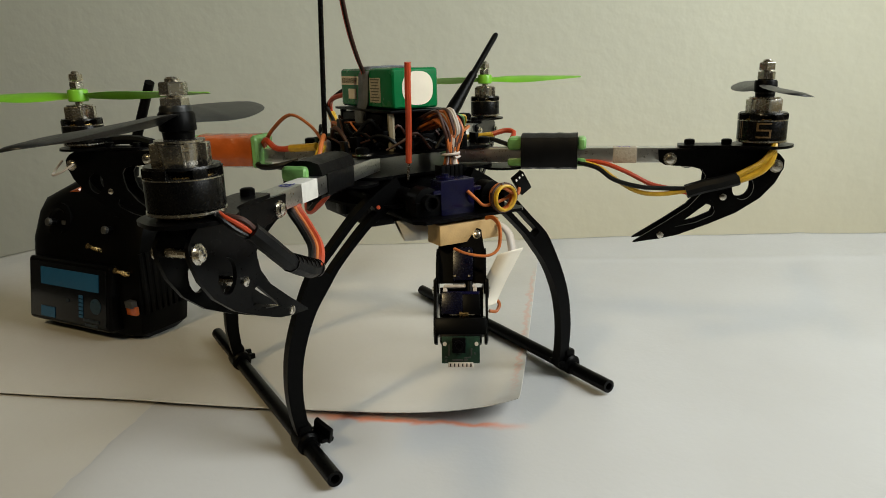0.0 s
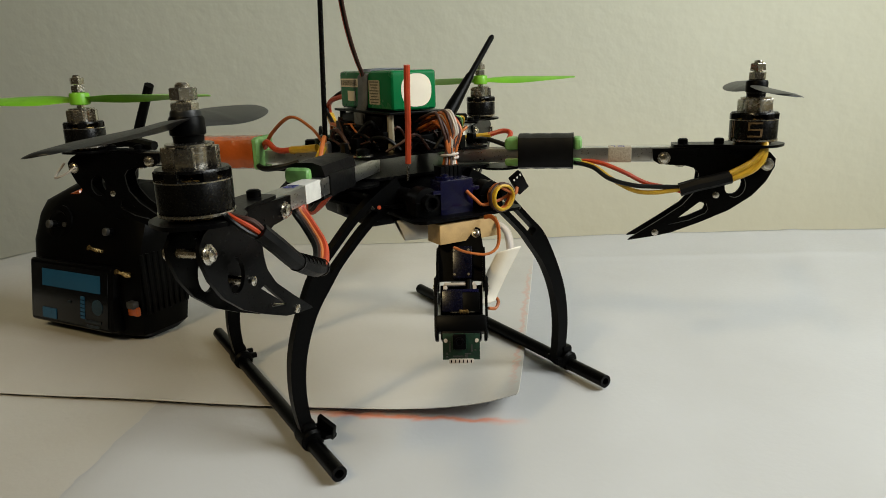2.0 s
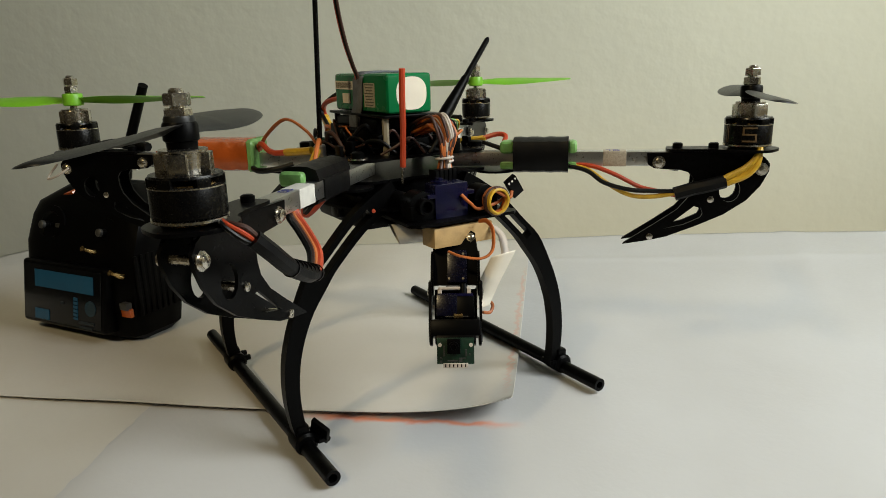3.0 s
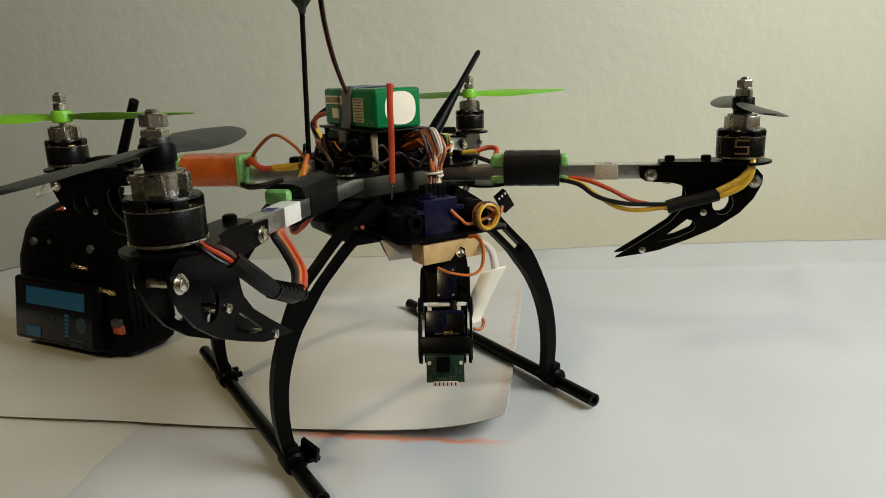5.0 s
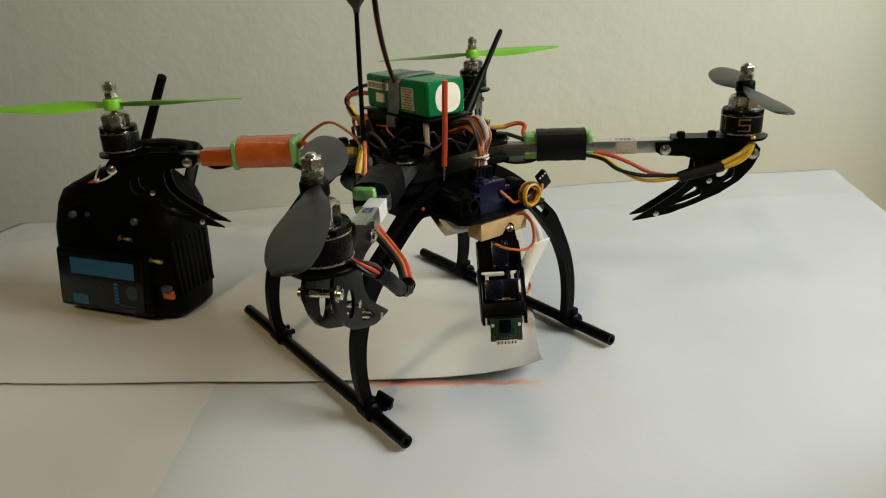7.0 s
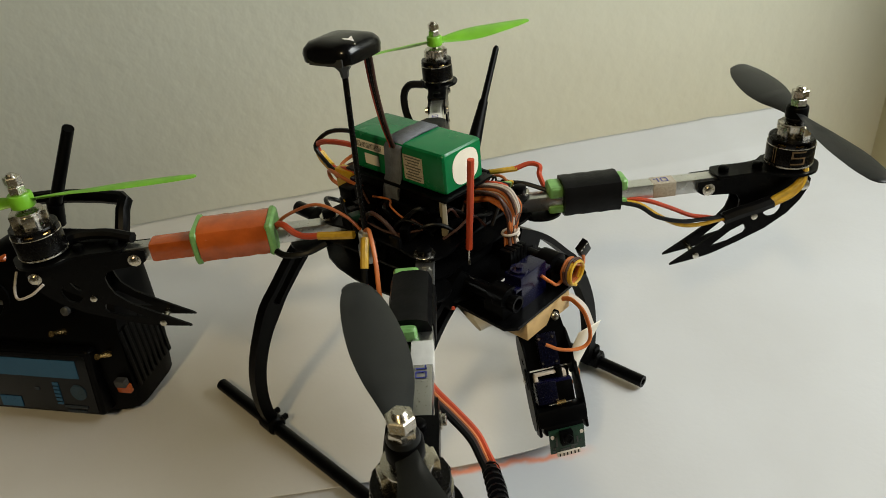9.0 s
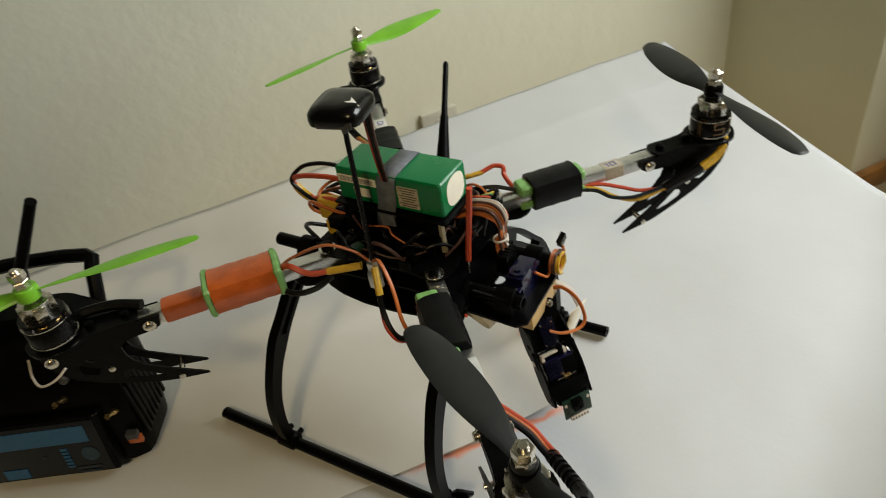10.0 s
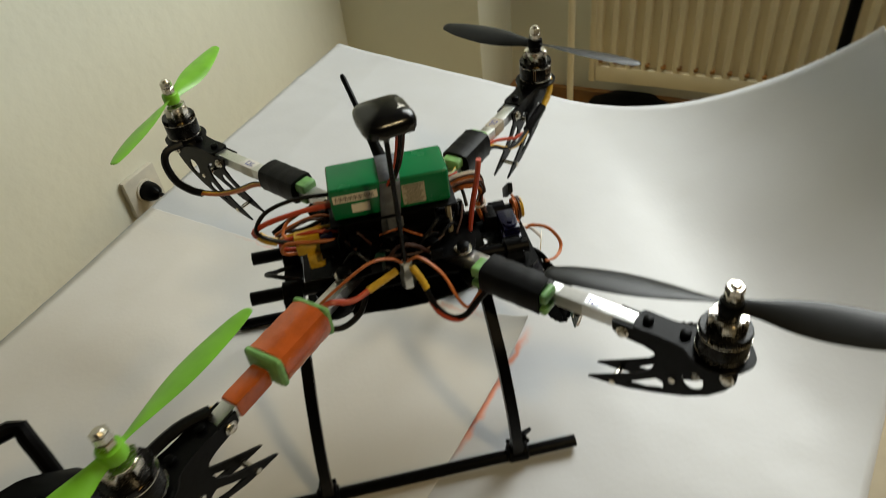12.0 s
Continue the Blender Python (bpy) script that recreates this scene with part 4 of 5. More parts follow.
def servo(m, name="servo"):
    sv = part(name, box(fresh(), (0, 0, 0), (0.0118, 0.0225, 0.0220), None, 0.0008), BLUE, quad, "small blue translucent servo", m)
    part("servo_ears", box(fresh(), (0, 0, 0.0045), (0.0115, 0.0318, 0.0024), None, 0.0005), BLUE, sv)
    part("servo_gear", lathe(fresh(), [(0.0052, 0.0110), (0.0052, 0.0125), (0.0022, 0.0127), (0.0022, 0.0140)], 16, Matrix.Translation((0, 0.005, 0))), BLUE, sv)
    part("servo_sticker", box(fresh(), (0.0061, 0, -0.003), (0.0003, 0.0180, 0.0120)), BLUE, sv)
    return sv


servo(pose(0.0800, -0.0050, 0.1452, 0, 0, 90) @ pose(0, 0, 0, 0, 0, 90))
part("servo_horn", box(fresh(), (0.082, -0.006, 0.1325), (0.010, 0.026, 0.0022), None, 0.0008), WIREWHITE, quad, "white servo horn")
coil = [(0.0905 + 0.0002 * k, 0.0208 + (0.0072 + 0.0004 * math.sin(k)) * math.cos(k * 0.9), 0.1438 + 0.0074 * math.sin(k * 0.9)) for k in range(24)]
wire("servo_cable", [(0.0865, 0.001, 0.1490), (0.0900, 0.005, 0.1440), (0.0910, 0.011, 0.1400)] + coil + [(0.0945, 0.030, 0.1450), (0.0925, 0.0335, 0.1480)], 0.0010, RUST, quad, "coiled orange servo cable")
wire("servo_cable", [(p[0] + 0.0016, 0.0208 + (p[1] - 0.0208) * 1.15, 0.1438 + (p[2] - 0.1438) * 1.12) for p in coil[3:17]], 0.0008, BROWN, quad, "coiled brown servo cable")
wire("servo_cable", [(p[0] + 0.0026, 0.0208 + (p[1] - 0.0208) * 0.98, 0.1438 + (p[2] - 0.1438) * 0.98) for p in coil[6:20]], 0.0009, YELLOW, quad, "coiled yellow servo cable")
con = part("servo_plug", box(fresh(), (0, 0, 0), (0.0036, 0.0078, 0.0135), None, 0.0004), BLACK, quad, "black three-pin plug", pose(0.0905, 0.0362, 0.1505, 38, 15, 0))
for k in (-1, 0, 1):
    part("pin_hole", box(fresh(), (0.0018, k * 0.0024, 0.0055), (0.0004, 0.0010, 0.0016)), STEEL, con)

# camera tilt head: local -z down its length, +y to the left, +x its front
HEAD = Matrix.Translation((0.0885, -0.0050, 0.1245)) @ pose(0, 0, 0, 0, 0, -34) @ pose(0, 0, 0, 0, -28, 0) @ Matrix.Diagonal((0.92, 0.90, 0.95, 1))
part("wood_block", box(fresh(), (0.0865, -0.0020, 0.1268), (0.014, 0.0400, 0.0115), pose(0, 0, 0, 0, 0, 0), 0.0006), WOODBLK, quad, "raw wooden block")
head = part("camera_head", plate(fresh(), rounded([(-0.0105, 0.0035), (0.0105, 0.0035), (0.0130, 0.0), (0.0145, -0.009), (0.0150, -0.012), (0.0150, -0.0285), (0.0105, -0.0300), (-0.0105, -0.0300), (-0.0150, -0.0285), (-0.0150, -0.012), (-0.0145, -0.009), (-0.0130, 0.0)], 2), 0.0020, YZ), BLACK, quad, "black pan-tilt camera bracket", HEAD)
for y in (-0.0100, 0.0100):
    part("screw", ME_SCREW, None, head, "steel screw", pose(0.0020, y, -0.0005, 0, 90, 0) @ Matrix.Scale(0.7, 4))
for y in (-0.0148, 0.0148):
    part("upper_cheek", plate(fresh(), rounded([(-0.006, -0.010), (0.001, -0.009), (0.0070, -0.018), (0.0075, -0.029), (0.002, -0.036), (-0.004, -0.034), (-0.007, -0.022)], 3), 0.0016, Matrix.Translation((0, y + 0.0008, 0)) @ XZ, [ring(0.0015, -0.0235, 0.0022, 12)]), BLACK, head, "black bracket cheek")
    part("lower_cheek", plate(fresh(), rounded([(0.000, -0.030), (0.006, -0.028), (0.0100, -0.036), (0.0125, -0.050), (0.0110, -0.062), (0.004, -0.064), (0.000, -0.050)], 3), 0.0016, Matrix.Translation((0, y * 1.06 + 0.0008, 0)) @ XZ), BLACK, head, "black bracket cheek")
    part("pivot_screw", ME_SMALL, None, head, "small steel pivot screw", pose(0.004, y * 1.06 + (0.0010 if y > 0 else -0.0010), -0.0345, -90 if y > 0 else 90, 0, 0))
    part("clip", box(fresh(), (0.0050, y * 1.08, -0.0340), (0.0060, 0.0022, 0.0110), None, 0.0008), BLACK, head)
part("tilt_servo", box(fresh(), (0.0026, 0.001, -0.0190), (0.0050, 0.0125, 0.0200), None, 0.0008), NAVY, head, "small dark blue translucent servo")
part("servo_back", box(fresh(), (-0.0060, 0.001, -0.0190), (0.0110, 0.0120, 0.0210), None, 0.0008), BLUE, head, "small blue translucent servo")
for dy, dz in ((-0.004, -0.0115), (0.005, -0.0115), (-0.004, -0.0265), (0.005, -0.0265)):
    part("servo_screw", lathe(fresh(), [(0.0008, 0), (0.0008, 0.0005)], 8, pose(0.0051, dy, dz, 0, 90, 0)), STEEL, head)
part("white_horn", box(fresh(), (0.0040, -0.0008, -0.0325), (0.0040, 0.0200, 0.0020), None, 0.0008), WIREWHITE, head, "white servo horn")
for y in (-0.0100, 0.0085):
    part("horn_tab", box(fresh(), (0.0040, y, -0.0350), (0.0030, 0.0026, 0.0050), None, 0.0006), WIREWHITE, head, "white servo horn tab")
part("horn_axle", rod(fresh(), (0.0045, 0.0050, -0.0300), (0.0045, 0.0050, -0.0360), 0.0026, None, 12), BLACK, head)
part("lower_servo", box(fresh(), (0.0040, -0.0055, -0.0432), (0.0115, 0.0130, 0.0130), None, 0.0008), NAVY, head, "dark blue servo")
part("servo_body", box(fresh(), (0.0040, 0.0062, -0.0440), (0.0105, 0.0110, 0.0125), None, 0.0008), BLACK, head)
part("servo_lid", box(fresh(), (0.0045, 0.0, -0.0372), (0.0090, 0.0225, 0.0022), None, 0.0006), BLUE, head)
part("rear_plate", box(fresh(), (-0.002, 0, -0.0450), (0.002, 0.0270, 0.0260), None, 0.0006), BLACK, head)
part("gear", rod(fresh(), (0.0105, -0.001, -0.0500), (0.0105, 0.0045, -0.0500), 0.0016, None, 10), BRASS, head, "brass gear")
part("gear_axle", rod(fresh(), (0.0105, -0.0065, -0.0502), (0.0105, 0.0085, -0.0502), 0.0004, None, 8), STEEL, head)
part("servo_sticker", box(fresh(), (-0.0002, 0.0062, -0.0510), (0.0080, 0.0060, 0.0004)), BRASS, head, "small gold sticker")
bm = fresh()
box(bm, (0.0070, 0.0, -0.0570), (0.0150, 0.0310, 0.0100), None, 0.0016)
box(bm, (0.0080, 0.0, -0.0640), (0.0130, 0.0250, 0.0060), None, 0.0016)
for y in (-0.0150, 0.0150):
    box(bm, (0.0095, y, -0.0600), (0.0080, 0.0020, 0.0140), None, 0.0008)
part("camera_cradle", bm, BLACK, head)
pcb = part("camera_board", box(fresh(), (0.0, 0.0, 0.0), (0.0012, 0.0225, 0.0150), None, 0.0002), PCB, head, "small green camera circuit board", pose(0.0150, 0.0, -0.0705, 0, 14, 0))
part("lens_block", box(fresh(), (0.0024, -0.001, 0.0030), (0.0040, 0.0080, 0.0085), None, 0.0006), BLACK, pcb, "black camera lens block")
part("lens", lathe(fresh(), [(0.0030, 0), (0.0030, 0.0020), (0.0018, 0.0022), (0.0016, 0.0014)], 16, pose(0.0040, -0.001, 0.0030, 0, 90, 0)), FIBRE, pcb)
part("connector", box(fresh(), (0.0008, 0.0, -0.0082), (0.0022, 0.0150, 0.0026), None, 0.0004), WIREWHITE, pcb, "white ribbon connector")
for k in range(6):
    part("connector_slot", box(fresh(), (0.0020, -0.0060 + 0.0024 * k, -0.0082), (0.0002, 0.0007, 0.0018)), BLACK, pcb)
for y in (-0.0094, 0.0094):
    part("mount_hole", lathe(fresh(), [(0.0012, 0), (0.0012, 0.0004)], 10, pose(0.0006, y, 0.0035, 0, 90, 0)), WIREWHITE, pcb)
for y, z, w_, h_ in ((-0.0070, 0.0000, 0.0010, 0.0060), (-0.0088, -0.0040, 0.0014, 0.0010), (-0.0088, -0.0060, 0.0014, 0.0010), (0.0064, -0.0010, 0.0010, 0.0040), (0.0085, -0.0020, 0.0012, 0.0010), (-0.0020, -0.0056, 0.0060, 0.0007), (0.0040, -0.0042, 0.0040, 0.0006), (0.0030, -0.0056, 0.0020, 0.0014)):
    part("board_mark", box(fresh(), (0.0008, y, z), (0.0006, w_, h_)), GREYPRT, pcb)
wire("head_cable", [(0.1035, -0.0190, 0.1215), (0.1115, -0.0160, 0.1200), (0.1185, -0.0075, 0.1190), (0.1200, -0.0010, 0.1230), (0.1130, 0.0045, 0.1320), (0.1020, 0.0080, 0.1350), (0.0960, 0.0070, 0.1340)], 0.0013, RUST, quad, "orange servo cable loop", 0.6)


def ribbon(bm, pts, across, t=0.0004):
    line = spline(pts, 6)
    a = Vector(across)
    rows = [(bm.verts.new(p - a), bm.verts.new(p + a)) for p in line]
    for p, q in zip(rows, rows[1:]):
        bm.faces.new((p[0], p[1], q[1], q[0]))
    return bm


thin(part("ribbon_cable", ribbon(fresh(), [(0.0880, 0.0165, 0.1300), (0.0950, 0.0180, 0.1285), (0.1030, 0.0180, 0.1245), (0.1085, 0.0160, 0.1180), (0.1100, 0.0150, 0.1160)], (0.0008, 0.0022, 0)), WIREWHITE, quad, "flat white camera ribbon cable"), 0.0004)
thin(part("ribbon_cable", ribbon(fresh(), [(0.1100, 0.0140, 0.1165), (0.1085, 0.0105, 0.1090), (0.1060, 0.0060, 0.0990), (0.1035, 0.0030, 0.0900), (0.1045, -0.0010, 0.0840)], (0.0028, 0.0068, 0.0016)), CREAM, quad, "flat white camera ribbon cable, folded over"), 0.0004)
wire("ribbon_end", [(0.1045, 0.0060, 0.0890), (0.1060, 0.0090, 0.0850), (0.1075, 0.0060, 0.0815), (0.1075, 0.0010, 0.0825)], 0.0010, RUST, quad)
thin(part("ribbon_cable", ribbon(fresh(), [(0.066, -0.026, 0.1320), (0.070, -0.024, 0.1240), (0.0640, -0.020, 0.1190), (0.050, -0.016, 0.1210), (0.035, -0.012, 0.1250)], (0.002, 0.0080, 0)), WHITE, quad, "flat white ribbon cable with small print"), 0.0004)
for y in (-0.036,):
    part("red_lamp", lathe(fresh(), [(0.0012, 0), (0.0011, 0.0010)], 10, pose(0.058, y - 0.006, 0.140, 0, 60, -30)), RED, quad, "tiny red indicator lamp")

# battery
BX0, BX1, BY0, BY1, BZ0, BZ1 = -0.0390, 0.0390, -0.0200, 0.0115, 0.1938, 0.2180
bc, bs = ((BX0 + BX1) / 2, (BY0 + BY1) / 2, (BZ0 + BZ1) / 2), (BX1 - BX0, BY1 - BY0, BZ1 - BZ0)
bat = part("battery", box(fresh(), bc, bs, None, 0.0026, 3), GREENBAT, quad, "glossy green battery pack")
oval = [(0.0106 * abs(math.cos(a)) ** 0.8 * (1 if math.cos(a) > 0 else -1), 0.0100 * abs(math.sin(a)) ** 0.8 * (1 if math.sin(a) > 0 else -1)) for a in [2 * math.pi * k / 36 for k in range(36)]]
part("end_sticker", plate(fresh(), oval, 0.0003, Matrix.Translation((BX1 - 0.0001, bc[1] + 0.0012, bc[2])) @ YZ), CREAM, bat, "cream rounded sticker")
lab = part("spec_label", box(fresh(), (0.0150, BY0, 0.2048), (0.0150, 0.0006, 0.0150)), TAN, bat, "small speckled label")
for k in range(8):
    part("print_bar", box(fresh(), (0.0150, BY0 - 0.0003, 0.2112 - 0.0018 * k), (0.0128 - 0.002 * (k % 3), 0.0002, 0.0007)), PRINT, lab)
lab = part("barcode_label", box(fresh(), (-0.0225, BY0, 0.2105), (0.0290, 0.0006, 0.0055)), CREAM, bat, "barcode label")
for k in range(24):
    part("code_bar", box(fresh(), (-0.0350 + 0.00105 * k, BY0 - 0.0003, 0.2105), (0.0004 + 0.0003 * (k % 3 == 0), 0.0002, 0.0036)), PRINT, lab)
part("white_label", box(fresh(), (-0.0200, BY0, 0.2020), (0.0120, 0.0006, 0.0065)), CREAM, bat, "small pale label")


def strap(x0, x1):
    t = 0.0013
    bm = fresh()
    pts = [(BY0 - 0.0045, 0.1760), (BY0 - 0.0022, 0.1930), (BY0 - 0.0008, BZ0 + 0.003), (BY0 - 0.0008, BZ1 - 0.0035), (BY0 + 0.0025, BZ1 + 0.0006), (bc[1], BZ1 + 0.0010), (BY1 - 0.0025, BZ1 + 0.0006), (BY1 + 0.0008, BZ1 - 0.0035), (BY1 + 0.0008, BZ0 + 0.002), (BY1 + 0.001, 0.180)]
    rows = []
    for y, z in pts:
        sk = (z - 0.2) * 0.12
        rows.append([bm.verts.new((x + sk, y, z)) for x in (x0, x1)])
    for p, q in zip(rows, rows[1:]):
        bm.faces.new((p[0], p[1], q[1], q[0]))
    return bm


st = part("battery_strap", strap(-0.0078, 0.0056), FABRIC, quad, "grey hook-and-loop strap round the battery")
mod = st.modifiers.new("thickness", "SOLIDIFY")
mod.thickness, mod.offset = 0.0013, 0.0
part("strap_end", box(fresh(), (0.0, BY0 - 0.0052, 0.1830), (0.0105, 0.0016, 0.0180), pose(0, 0, 0, 0, 0, 0), 0.0005), FABRIC, quad)

# battery leads at the rear
wire("power_lead", [(-0.039, -0.010, 0.2010), (-0.060, -0.010, 0.2000), (-0.082, -0.010, 0.1960), (-0.093, -0.007, 0.1880), (-0.086, -0.006, 0.1790), (-0.068, -0.008, 0.1745), (-0.060, -0.0085, 0.1735)], 0.0019, RED, quad, "red power lead")
wire("power_lead", [(-0.039, -0.003, 0.2045), (-0.062, -0.002, 0.2050), (-0.082, -0.004, 0.2005), (-0.0905, -0.010, 0.1915), (-0.084, -0.010, 0.1830), (-0.068, -0.012, 0.1770), (-0.060, -0.0115, 0.1760)], 0.0015, WIREBLACK, quad, "black power lead")
wire("balance_lead", [(-0.039, -0.001, 0.197), (-0.055, 0.006, 0.190), (-0.070, 0.006, 0.184), (-0.076, -0.002, 0.178), (-0.066, -0.014, 0.176)], 0.0012, RUST, quad)
wire("yellow_sleeve", [(-0.0905, -0.0075, 0.1855), (-0.0865, -0.0075, 0.1810), (-0.080, -0.0080, 0.1778)], 0.0031, YELLOW, quad, "yellow printed sleeve")
for k, (mt, r) in enumerate(((RUST, 0.0013), (RED, 0.0014), (YELLOW, 0.0012), (BROWN, 0.0011), (RUST, 0.0010), (WIREBLACK, 0.0015))):
    wire("rear_lead", [(-0.038, -0.016 + 0.006 * k, 0.176 + 0.002 * (k % 3)), (-0.056, -0.018 + 0.007 * k, 0.1800 + 0.003 * (k % 2)), (-0.074 - 0.002 * k, -0.014 + 0.006 * k, 0.1790 - 0.002 * k), (-0.078, -0.010 + 0.005 * k, 0.1690), (-0.066, -0.006 + 0.005 * k, 0.1640), (-0.050, 0.0 + 0.004 * k, 0.1680)], r, mt, quad)
wire("front_lead", [(-0.024, -0.038, 0.1710), (-0.006, -0.044, 0.1760), (0.014, -0.040, 0.1720), (0.030, -0.032, 0.1760)], 0.0007, BROWN, quad)
wire("front_lead", [(0.010, 0.036, 0.1720), (0.026, 0.040, 0.1790), (0.042, 0.030, 0.1800), (0.050, 0.016, 0.1760)], 0.0009, RUST, quad)
part("power_connector", box(fresh(), (-0.0600, -0.0100, 0.1745), (0.0170, 0.0080, 0.0155), pose(0, 0, 0, 0, 0, 0), 0.0012), YELLOW, quad, "yellow power connector")
part("power_connector", box(fresh(), (-0.0570, -0.0130, 0.1620), (0.0110, 0.0080, 0.0120), None, 0.0012), YELLOW, quad, "yellow power connector")
part("blue_sleeve", box(fresh(), (-0.0470, -0.0120, 0.1760), (0.0090, 0.0090, 0.0100), None, 0.002), BLUE, quad)

# satellite receiver on its mast
mast = part("receiver_mast", rod(fresh(), (0.0005, -0.0500, 0.1640), (0.0022, -0.0470, 0.2660), 0.0016, None, 12), CAN, quad, "thin black carbon mast")
part("mast_socket", lathe(fresh(), [(0.0040, 0.1540), (0.0052, 0.1550), (0.0052, 0.1660), (0.0040, 0.1675), (0.0040, 0.1740), (0.0030, 0.1752), (0.0020, 0.1755)], 6, Matrix.Translation((0.0008, -0.0500, 0))), ALU, mast, "nickel hexagon mast socket")
part("mast_fork", lathe(fresh(), [(0.0020, 0.2630), (0.0024, 0.2660), (0.0065, 0.2715), (0.0065, 0.2722)], 6, Matrix.Translation((0.0022, -0.0470, 0))), GREYPRT, mast, "clear bent mast fork")
GPSM = pose(0.0032, -0.0468, 0.2785, 0, 0, 12) @ Matrix.Diagonal((0.79, 0.79, 0.88, 1))
bm = fresh()
prof = [(0.0165, 0.0172, -0.0062), (0.0192, 0.0200, -0.0050), (0.0196, 0.0206, -0.0005), (0.0190, 0.0200, 0.0022), (0.0165, 0.0172, 0.0050), (0.0100, 0.0105, 0.0066), (0.0030, 0.003, 0.0070)]
rings = []
for a, b, z in prof:
    loop = []
    for k in range(40):
        q = 2 * math.pi * k / 40
        rr = (abs(math.cos(q)) ** 5 + abs(math.sin(q)) ** 5) ** -0.2
        loop.append(bm.verts.new((a * rr * math.cos(q), b * rr * math.sin(q), z)))
    rings.append(loop)
for p, q in zip(rings, rings[1:]):
    for k in range(40):
        bm.faces.new((p[k], p[(k + 1) % 40], q[(k + 1) % 40], q[k]))
bm.faces.new(rings[0][::-1])
bm.faces.new(rings[-1])
gps = part("satellite_receiver", bm, mat("glossy_black_plastic", (0.002, 0.002, 0.0022), 0.2, vary=0.15, spec=0.4), quad, "glossy black satellite receiver puck", GPSM)
part("arrow_mark", plate(fresh(), [(0.006, 0), (-0.004, 0.0035), (-0.002, 0), (-0.004, -0.0035)], 0.0002, pose(0.0125, -0.006, 0.0058, 0, 16, -20)), WHITE, gps, "small white arrow mark")
for k in range(3):
    part("print_bar", box(fresh(), (-0.0120, -0.006 + 0.003 * k, 0.0059), (0.0026, 0.0018, 0.0002), pose(0, 0, 0, 0, -12, 0)), GREYPRT, gps)
part("base_seam", box(fresh(), (0.002, -0.0195, -0.0035), (0.026, 0.0012, 0.0045), None, 0.0004), GREYPRT, gps)
for k, mt in enumerate((RED, WIREBLACK, WIREBLACK, BROWN)):
    wire("receiver_wire", [(0.0100 + 0.0016 * k, -0.0390, 0.2730), (0.0085 + 0.0014 * k, -0.0365, 0.2560), (0.0055 + 0.0013 * k, -0.0315, 0.2380), (0.0020 + 0.0011 * k, -0.0255, 0.2240), (-0.0010 + 0.0010 * k, -0.0208, 0.2150), (-0.0020 + 0.0010 * k, -0.0202, 0.2050)], 0.0008, mt, quad)

# radio aerial
tip, way = Vector((-0.0160, 0.0940, 0.2400)), Vector((0.235, -0.675, -0.70))
base = tip + way * 0.098
bm = fresh()
lathe(bm, [(0.0045, 0), (0.0048, 0.010), (0.0046, 0.030), (0.0030, 0.056), (0.0030, 0.058), (0.0022, 0.060), (0.0020, 0.096), (0.0012, 0.098)], 16, along(base, tip))
part("radio_aerial", bm, BLACK, quad, "black tapered radio aerial")
part("aerial_elbow", rod(fresh(), base + Vector((0, 0, -0.004)), base + Vector((0, 0, 0.004)), 0.0052), BLACK, quad)

# red stick at the front
wire("red_stick", [(0.0590, -0.0200, 0.2210), (0.0570, -0.0195, 0.2060), (0.0540, -0.0180, 0.1900), (0.0515, -0.0172, 0.1750), (0.0500, -0.0170, 0.1630)], 0.0019, RED, quad, "stiff red sleeved aerial wire")
wire("bare_tip", [(0.0500, -0.0170, 0.1635), (0.0497, -0.0172, 0.1580), (0.0494, -0.0174, 0.1525)], 0.0009, STEEL, quad, "bare metal tip")

# servo lead bundle
random.seed(3)
for k in range(24):
    mt = (BROWN, WIREWHITE, RUST, BROWN, RUST, RUST, BROWN)[k % 7]
    a, b = random.uniform(-0.0068, 0.0068), random.uniform(-0.0042, 0.0042)
    wire("servo_lead", [(0.034, 0.004 + a, 0.1835 + b), (0.047, 0.006 + a, 0.1880 + b), (0.0585 + b, 0.004 + a, 0.1895 + b), (0.0640 + b * 0.5, 0.006 + a, 0.1820), (0.0635, 0.0060 + a * 0.6, 0.1730 + b), (0.0620 + b * 0.6, 0.0055 + a * 0.5, 0.1660), (0.0660 + b, 0.003 + a * 0.9, 0.1560)], 0.0010, mt, quad)
wire("tie_wrap", [(0.0620 + 0.0044 * math.cos(k * 0.8), 0.0055 + 0.0052 * math.sin(k * 0.8), 0.1655 + 0.0003 * k) for k in range(10)], 0.0008, WIREWHITE, quad, "twisted white tie")
for k in range(5):
    part("lead_plug", box(fresh(), (0.0675, -0.0055 + 0.0030 * k, 0.1555), (0.0080, 0.0026, 0.0130), None, 0.0003), BLACK, quad)
for k, mt in enumerate((RED, WIREBLACK, GREENTAPE, YELLOW)):
    wire("thin_lead", [(0.036, 0.010, 0.190), (0.046, 0.012 + 0.002 * k, 0.1915 - 0.001 * k), (0.050, 0.018 + 0.002 * k, 0.188), (0.044, 0.026, 0.180), (0.034, 0.030, 0.174)], 0.0006, mt, quad)

